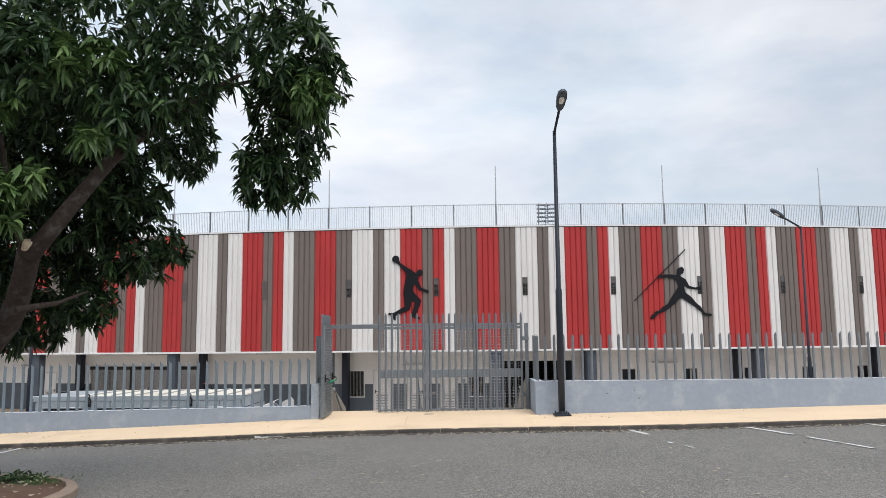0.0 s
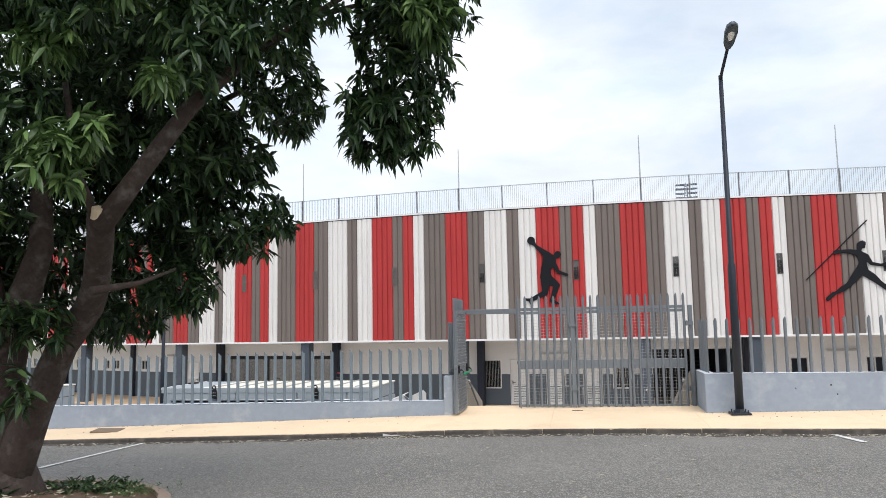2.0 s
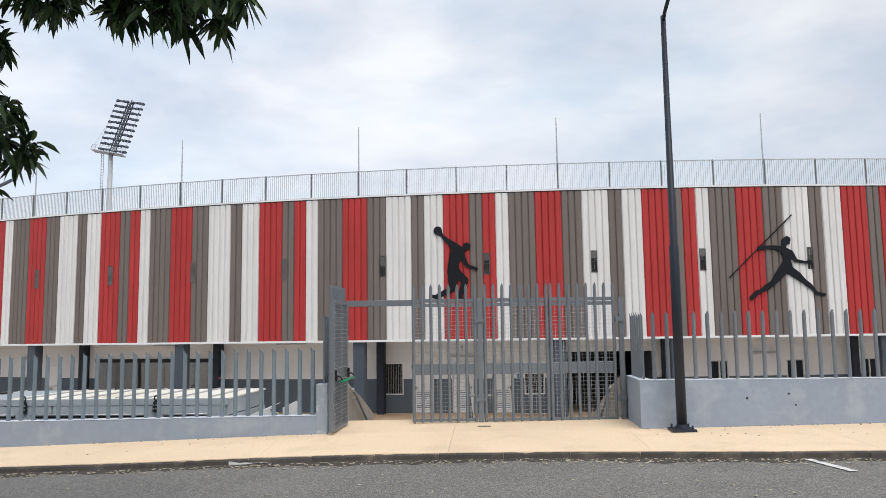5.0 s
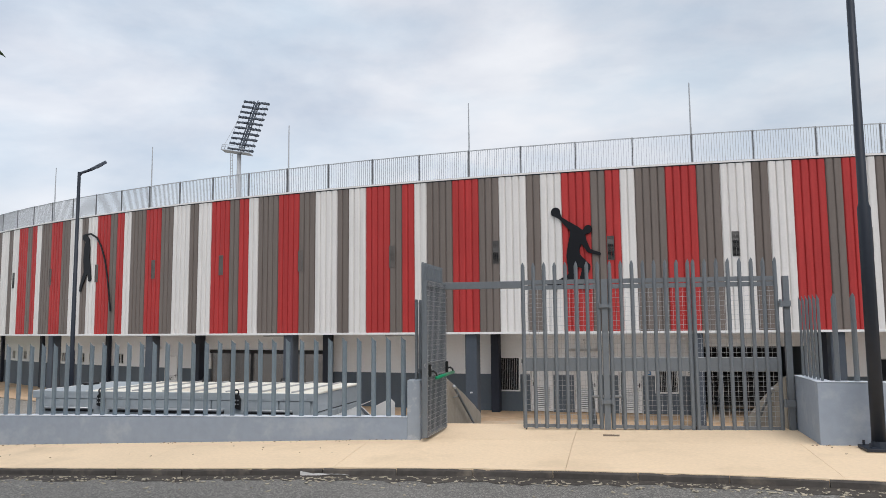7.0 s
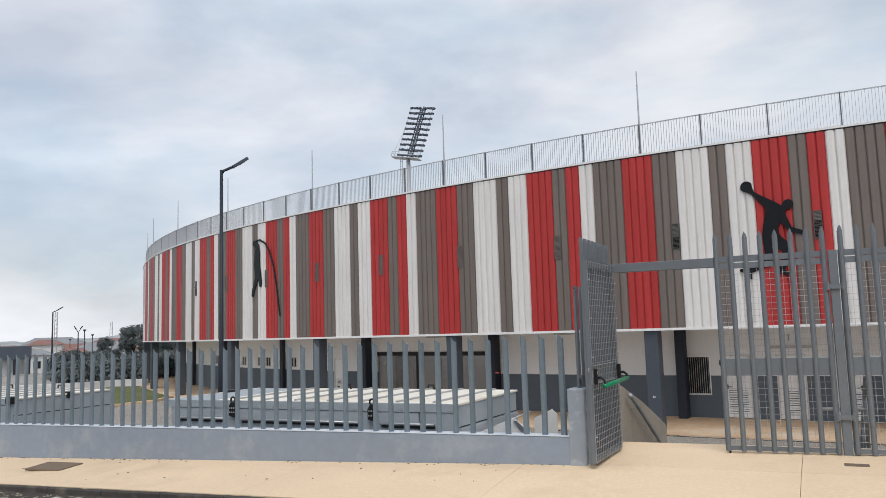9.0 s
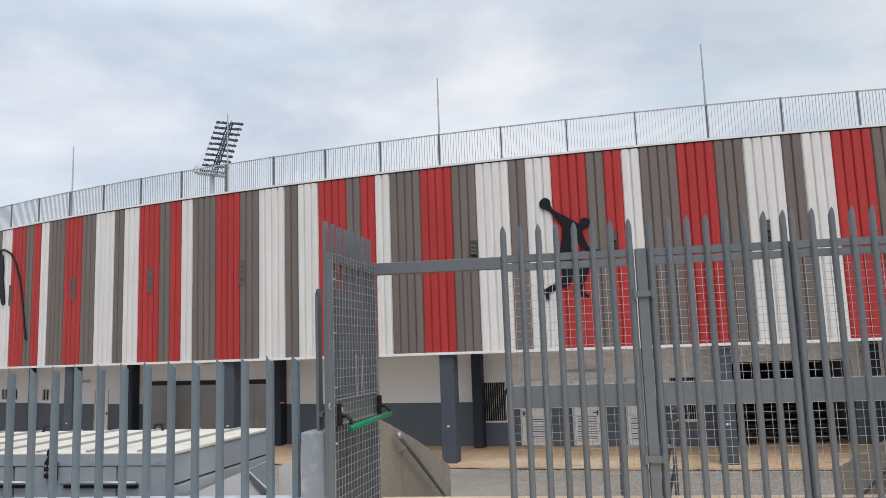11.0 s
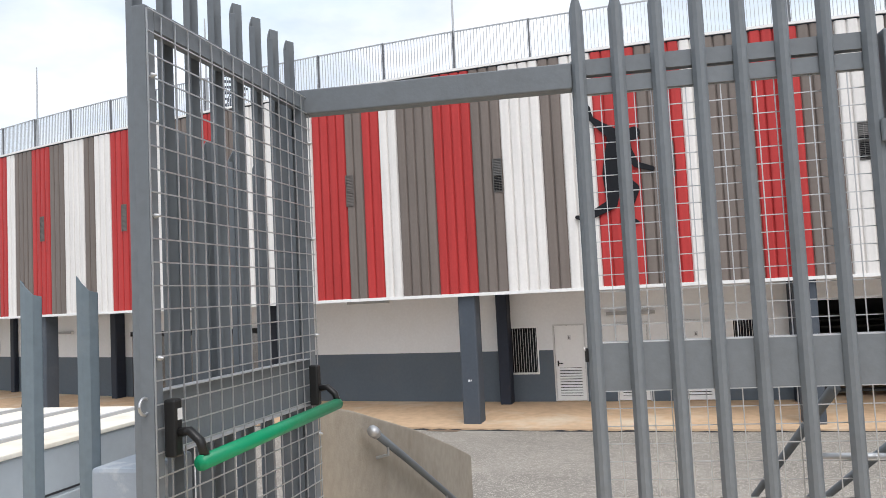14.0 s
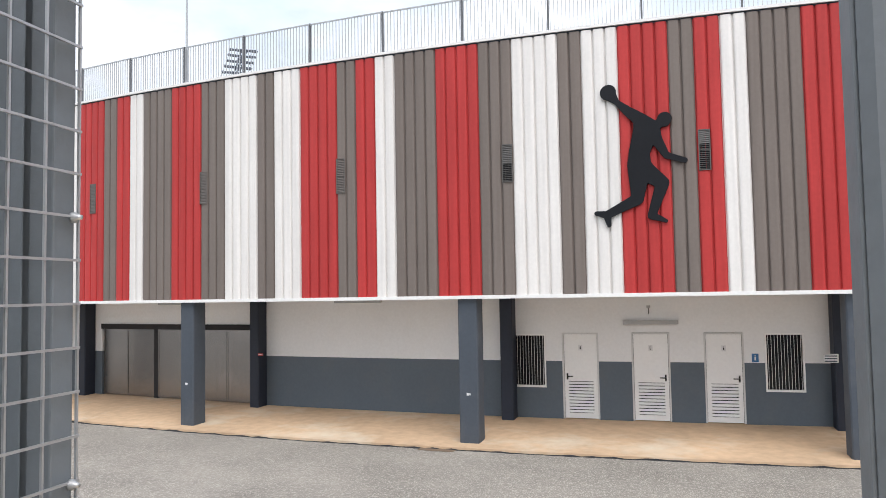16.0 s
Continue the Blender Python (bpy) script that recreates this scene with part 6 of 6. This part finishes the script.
def marking(x0, y0, x1, y1, width=0.11):
    sh, v = Shape(), []
    n = 6
    d = Vector((x1 - x0, y1 - y0)).normalized()
    for i in range(n + 1):
        x, y = x0 + (x1 - x0) * i / n, y0 + (y1 - y0) * i / n
        for w in (-width / 2, width / 2):
            px, py = x - d.y * w, y + d.x * w
            v.append((px, py, lot_z(px, py) + 0.012))
    sh.add(v, [(2 * i, 2 * i + 1, 2 * i + 3, 2 * i + 2) for i in range(n)])
    ob = part("parking_line", sh, PAINT)
    return tagged(ob, "worn white parking bay line on asphalt", "road marking", "parking bay lines", "structure")


marking(3.97, 17.05, 4.08, 15.9)
marking(4.03, 14.4, 4.07, 14.15, 0.06)
marking(4.15, 13.7, 4.20, 13.35, 0.06)
marking(6.4, 16.8, 6.60, 14.9)
marking(6.62, 14.4, 6.75, 12.4, 0.07)
marking(8.85, 16.7, 8.95, 14.5)
marking(11.3, 16.4, 11.4, 12.4)
marking(-9.76, 17.7, -9.40, 14.0)

cov = thing("cover_plate", "loose brown cover plate lying on the pavement", "cover", pose(-11.43, 18.88, walk_z(-11.43, 18.88) + 0.004, 2, 1, 12))
part("plate", Shape().box(-0.31, 0.31, -0.25, 0.25, 0, 0.03), PLATE_BROWN, cov, bevel=0.005)
cov = thing("drain_cover", "small metal drain cover set in the landing", "cover", pose(-0.52, 20.2, walk_z(-0.52, 20.2) + 0.0005))
part("plate", Shape().box(-0.12, 0.12, -0.08, 0.08, -0.004, 0.003), PLATE_BROWN, cov)
for x, y in ((-6.4, 36.25),):
    cov = thing("drain_cover", "flat rusty drain cover in the forecourt by the apron", "cover", pose(x, y, COURT_Z + 0.006, 0, 0, -8))
    part("plate", Shape().box(-0.42, 0.42, -0.2, 0.2, 0, 0.008), PLATE_BROWN, cov)

patch = Shape()
pr, top_e, low_e = random.Random(6), [], []
for i in range(9):
    x = -4.50 + 0.085 * i
    zz = walk_z(x, kerb_y(x))
    top_e.append((x, kerb_y(x) - 0.012, zz - 0.045 - 0.05 * i / 9 + pr.uniform(-0.012, 0.012)))
    low_e.append((x, kerb_y(x) - 0.018, zz - 0.088 - 0.012 * math.sin(i * 0.8) + pr.uniform(-0.01, 0.01)))
pk = top_e + low_e
patch.add(pk + [(x, y + 0.03, z) for x, y, z in pk], [(i, i + 9, i + 10, i + 1) for i in range(8)] + [(i, i + 1, i + 19, i + 18) for i in range(8)] + [(i + 9, i + 27, i + 28, i + 10) for i in range(8)])
tagged(part("kerb_patch", patch, HOUSE_WHITE), "flaking white paint patch on the kerb face", "paint", kind="structure")

silt_rng = random.Random(14)
silt, sv_, sx_ = Shape(), [], [-34 + 0.16 * i for i in range(400)]
for x in sx_:
    w = 0.16 + 0.22 * abs(math.sin(x * 0.7) * math.sin(x * 1.9 + 1)) + silt_rng.random() ** 2 * 0.22
    y = kerb_y(x) - 0.004
    sv_ += [(x, y, lot_z(x, y) + 0.016), (x, y - w * 0.5, lot_z(x, y) + 0.011), (x, y - w, lot_z(x, y - w) + 0.004), (x, y, lot_z(x, y) - 0.05)]
silt.add(sv_, [q for i in range(len(sx_) - 1) for q in ((4 * i, 4 * i + 1, 4 * i + 5, 4 * i + 4), (4 * i + 1, 4 * i + 2, 4 * i + 6, 4 * i + 5), (4 * i + 2, 4 * i + 3, 4 * i + 7, 4 * i + 6))])
tagged(part("gutter_silt", silt, SILT), "dark damp silt lying in the gutter along the kerb", "silt", kind="stuff")

g = np.random.default_rng(21)
lit, debris = Shape(), Shape()
for i in range(1700):
    x = g.uniform(-14, 10)
    near = g.random() < 0.65
    y = kerb_y(x) - 0.03 - abs(g.normal(0, 0.35)) if near else g.uniform(5.5, 17)
    r, a = g.uniform(0.006, 0.027), g.uniform(0, math.tau)
    z = lot_z(x, y) + 0.008
    pts = [(x + r * math.cos(a) * 1.6, y + r * math.sin(a) * 1.6, z + g.uniform(0, 0.012)), (x - r * math.sin(a), y + r * math.cos(a), z), (x - r * math.cos(a) * 1.6, y - r * math.sin(a) * 1.6, z + g.uniform(0, 0.012)), (x + r * math.sin(a), y - r * math.cos(a), z)]
    lit.add(pts + [(p[0], p[1], p[2] - 0.004) for p in pts], [(0, 1, 2, 3), (7, 6, 5, 4), (0, 4, 5, 1), (1, 5, 6, 2), (2, 6, 7, 3), (3, 7, 4, 0)])
for i in range(260):
    x = g.uniform(-14, 8)
    if -3.5 < x < 2.05:
        continue
    y = 19.585 - abs(g.normal(0, 0.05)) if g.random() < 0.8 else g.uniform(18.2, 19.5)
    r, a, z = g.uniform(0.004, 0.014), g.uniform(0, math.tau), walk_z(x, y) + 0.005
    pts = [(x + r * math.cos(a) * 1.5, y + r * math.sin(a) * 1.5, z + 0.006), (x - r * math.sin(a), y + r * math.cos(a), z), (x - r * math.cos(a) * 1.5, y - r * math.sin(a) * 1.5, z + 0.004), (x + r * math.sin(a), y - r * math.cos(a), z)]
    debris.add(pts + [(p[0], p[1], p[2] - 0.004) for p in pts], [(0, 1, 2, 3), (7, 6, 5, 4), (0, 4, 5, 1), (1, 5, 6, 2), (2, 6, 7, 3), (3, 7, 4, 0)])
tagged(part("debris", debris, SOIL), "dark specks of soil and dead leaves on the pavement", "litter", kind="stuff")
for i in range(160):
    a, r = g.uniform(-1.6, 1.6), g.uniform(0.9, 2.45)
    x, y = -7.4 + r * math.cos(a), 9.4 + r * math.sin(a)
    s, b2 = g.uniform(0.015, 0.05), g.uniform(0, math.tau)
    z = lot_z(x, y) + 0.155 + 0.10 * max(0.0, (2.4 - r) / 1.6)
    pts = [(x + s * math.cos(b2), y + s * math.sin(b2), z + 0.015), (x - s * 0.4 * math.sin(b2), y + s * 0.4 * math.cos(b2), z), (x - s * math.cos(b2), y - s * math.sin(b2), z + 0.012), (x + s * 0.4 * math.sin(b2), y - s * 0.4 * math.cos(b2), z)]
    lit.add(pts + [(p[0], p[1], p[2] - 0.004) for p in pts], [(0, 1, 2, 3), (7, 6, 5, 4), (0, 4, 5, 1), (1, 5, 6, 2), (2, 6, 7, 3), (3, 7, 4, 0)])
tagged(part("litter", lit, LITTER), "scattered dry leaves and paper scraps by the kerb", "litter", kind="stuff")

for x, z in ((4.01, 0.18), (4.71, 0.25), (4.82, 0.06)):
    mk = thing("wall_socket", "small dark hole box in the painted wall", "fitting", pose(x, 19.58, z))
    part("cup", Shape().tube([(0, -0.004, 0), (0, -0.012, 0)], 0.016, 8), BLACK_PLASTIC, mk)

# ---------------------------------------------------------------- distance
lawn = Shape().prism([(-33.0, 36.6), (-35.1, 40.5), (-34.9, 42.9), (-36.2, 45.4), (-38.6, 46.9), (-46.4, 52.4), (-48.4, 51.8), (-47.0, 46.0), (-40.0, 39.0)], COURT_Z - 0.2, COURT_Z + 0.10)
tagged(part("lawn", lawn, GRASS_GREEN), "mown green lawn with a pale kerb", "lawn", kind="structure")
lk = Shape().tube([(-32.9, 36.5, COURT_Z + 0.06), (-35.0, 40.4, COURT_Z + 0.06), (-34.8, 42.9, COURT_Z + 0.06), (-36.1, 45.5, COURT_Z + 0.06), (-38.5, 47.0, COURT_Z + 0.06)], 0.10, 4)
tagged(part("lawn_kerb", lk, PAVING), "sand-coloured kerb round the lawn", "kerb", kind="structure")
verge = Shape().prism([(-55.0, 43.0), (-49.3, 49.4), (-48.7, 52.0), (-46.9, 53.5), (-47.1, 53.9), (-49.0, 52.4), (-49.7, 49.8), (-55.3, 43.4)], COURT_Z - 0.3, COURT_Z + 0.55)
tagged(part("wall_verge", verge, HOUSE_WHITE), "low pale wall along the far side of the lawn", "wall", kind="structure")


def house(x, y, z, w, d, h, turn_deg, wall, roof, label, storeys=1):
    ob = thing("house", label, "house", pose(x, y, z, 0, 0, turn_deg), "houses in the distance")
    part("wall", Shape().box(-w / 2, w / 2, -d / 2, d / 2, -2, h), wall, ob)
    rf = Shape()
    e = 0.5
    rf.add([(-w / 2 - e, -d / 2 - e, h), (w / 2 + e, -d / 2 - e, h), (w / 2 + e, d / 2 + e, h), (-w / 2 - e, d / 2 + e, h), (-w / 2 + d / 3, 0, h + d * 0.22), (w / 2 - d / 3, 0, h + d * 0.22)],
           [(0, 1, 5, 4), (1, 2, 5), (2, 3, 4, 5), (3, 0, 4), (3, 2, 1, 0)])
    part("roof", rf, roof, ob)
    k = max(2, int(w / 3.5))
    wm = Shape().box(-0.6, 0.6, -0.06, 0.05, 0, 1.3).mesh("window", GLASS)
    for s in range(storeys):
        for i in range(k):
            part("window", wm, GLASS, ob, "dark window", at=pose(-w / 2 + w * (i + 0.5) / k, -d / 2, 1.0 + 3.0 * s))
    return ob


hr = random.Random(12)
far_dir = [(-0.804, 0.595), (-0.749, 0.663), (-0.816, 0.579), (-0.778, 0.628), (-0.85, 0.53), (-0.72, 0.69), (-0.70, 0.71), (-0.88, 0.47)]
for k in range(52):
    dx, dy = far_dir[k % 8]
    dist = 170 + 9 * k + hr.uniform(-12, 12)
    jit = hr.uniform(-0.03, 0.03)
    x, y = (dx + jit) * dist, (dy + jit) * dist
    st = hr.choice((1, 1, 2))
    house(x, y, -8.0 + dist * 0.006, hr.uniform(8, 15), hr.uniform(6, 9), 2.9 * st + 0.2, hr.uniform(25, 75), hr.choice((HOUSE_WHITE, HOUSE_WHITE, HOUSE_SAND)), hr.choice((ROOF_RED, ROOF_GREY, ROOF_GREY, ROOF_RED)), hr.choice(("white house with a hipped roof among trees",)), st)


def far_tree(x, y, z, h, r, seed, label="leafy broad-crowned tree in the distance"):
    q = random.Random(seed)
    ob = thing("tree", label, "tree", pose(x, y, z), "trees in the distance")
    tk = Shape().tube([(0, 0, -1), (0.1, 0.1, h * 0.35), (0.0, 0.2, h * 0.6)], [0.35, 0.25, 0.12], 7)
    for i in range(3):
        a = i * 2.1 + q.random()
        tk.tube([(0.05, 0.1, h * 0.4), (r * 0.5 * math.cos(a), r * 0.5 * math.sin(a), h * 0.7)], [0.16, 0.06], 6)
    part("trunk", tk, BARK, ob)
    lobes = []
    for i in range(6):
        a, rr = q.uniform(0, math.tau), q.uniform(0, 0.55) * r
        s = q.uniform(0.38, 0.62) * r
        lobes.append(((rr * math.cos(a), rr * math.sin(a), h * q.uniform(0.5, 0.88)), (s, s, s * 0.75), 1.0))
    c, a = lobe_points(lobes, 12.0, seed)
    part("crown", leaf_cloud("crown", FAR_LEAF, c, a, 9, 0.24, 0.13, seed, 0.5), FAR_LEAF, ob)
    return ob


tr = random.Random(3)


def place(bearing, dist):
    """Plan position seen under a bearing from +y towards -x."""
    return -math.sin(radians(bearing)) * dist - 0.7, math.cos(radians(bearing)) * dist + 10.2


def low_ground(dist):
    return COURT_Z - 5.5 * min(max((dist - 66) / 240, 0.0), 1.0)


for bearing, dist, top, r in ((46.9, 128, 4.0, 2.6), (48.0, 131, 3.4, 2.3), (45.6, 134, 2.6, 2.8), (49.6, 150, 1.9, 1.9), (51.3, 160, -0.2, 1.8)):
    x, y = place(bearing, dist)
    far_tree(x, y, low_ground(dist), top - low_ground(dist), r, int(bearing * 10))
for k in range(64):
    bearing, dist = tr.uniform(44.2, 52.9), 72 + 70 * tr.random() ** 1.6
    top = tr.uniform(-2.3, -0.9) + (dist - 72) * 0.012
    x, y = place(bearing, dist)
    far_tree(x, y, low_ground(dist), max(1.3, top - low_ground(dist)), tr.uniform(1.2, 2.3), 100 + k, "small green tree in the distance, haze put into its leaf colour")
for k in range(16):
    bearing, dist = tr.uniform(44, 60), tr.uniform(220, 420)
    x, y = place(bearing, dist)
    far_tree(x, y, low_ground(dist), tr.uniform(5, 8), tr.uniform(3, 5), 200 + k)

x, y = place(52.9, 236)
house(x, y, -6.2, 15.0, 9.0, 6.6, 52, HOUSE_WHITE, ROOF_GREY, "long white two-storey house with dark windows", 2)
x, y = place(54.0, 265)
house(x, y, -6.8, 12.0, 8.0, 4.6, 50, HOUSE_WHITE, ROOF_GREY, "low white house with a grey roof", 1)
for bearing, dist, w, h, wall, roof in ((51.6, 150, 5.5, 3.2, HOUSE_WHITE, ROOF_RED), (50.4, 178, 7.0, 4.4, HOUSE_SAND, ROOF_RED), (48.9, 190, 6.0, 5.0, HOUSE_WHITE, ROOF_GREY), (54.4, 160, 8.0, 3.4, HOUSE_WHITE, ROOF_GREY), (53.3, 190, 6.5, 5.8, HOUSE_WHITE, ROOF_RED)):
    x, y = place(bearing, dist)
    house(x, y, low_ground(dist), w, 5.0, h, 48, wall, roof, "small pale house standing among trees", 1)
x, y = place(51.75, 74)
cab = thing("utility_cabinet", "dark green utility cabinet standing beyond the lawn", "cabinet", pose(x, y, COURT_Z - 0.3, 0, 0, 50))
part("body", Shape().box(-0.32, 0.32, -0.3, 0.3, 0, 1.8), CABINET, cab, bevel=0.03)
part("door", Shape().box(-0.28, 0.28, -0.33, -0.3, 0.15, 1.7), CABINET, cab, bevel=0.01)
part("label_plate", Shape().box(-0.12, 0.10, -0.336, -0.33, 1.05, 1.35), SIGN_WHITE, cab, "small white label plate")
part("lid", Shape().box(-0.36, 0.36, -0.35, 0.35, 1.8, 1.87), CABINET, cab, bevel=0.02)
x, y = place(55.0, 135)
shed = thing("pavilion", "grey open-fronted pavilion with dark posts", "building", pose(x, y, low_ground(120), 0, 0, 52))
part("roof_block", Shape().box(-2.1, 2.1, -1.6, 1.6, 2.3, 4.3), FLOOD_GREY, shed, bevel=0.05)
for a in (-1.9, 0.0, 1.9):
    part("post", Shape().box(a - 0.2, a + 0.2, -1.5, -1.1, 0, 2.3), POLE_DARK, shed)
part("rear_wall", Shape().box(-2.0, 2.0, 1.2, 1.5, 0, 2.3), HOUSE_WHITE, shed)
hill = Shape()
hv, hn = [], 60
for i in range(hn):
    b = 20 + 65 * i / (hn - 1)
    x, y = place(b, 900)
    top = 4 + 3 * math.sin(b * 0.55) + 2 * math.sin(b * 1.7 + 1) + tr.uniform(-1.2, 1.2)
    x2, y2 = place(b, 1150)
    hv += [(x, y, -9), (x2, y2, top)]
hill.add(hv, [(2 * i, 2 * i + 1, 2 * i + 3, 2 * i + 2) for i in range(hn - 1)])
tagged(part("backdrop", hill, HILL), "low hillside on the horizon, haze put into its colour", "hill", kind="structure")

wall_far = thing("far_wall", "long white boundary wall by the road", "wall", pose(-62, 58, -3.4, 0, 0, 42))
part("wall", Shape().box(-30, -6, -0.15, 0.15, 0, 1.2), HOUSE_WHITE, wall_far)
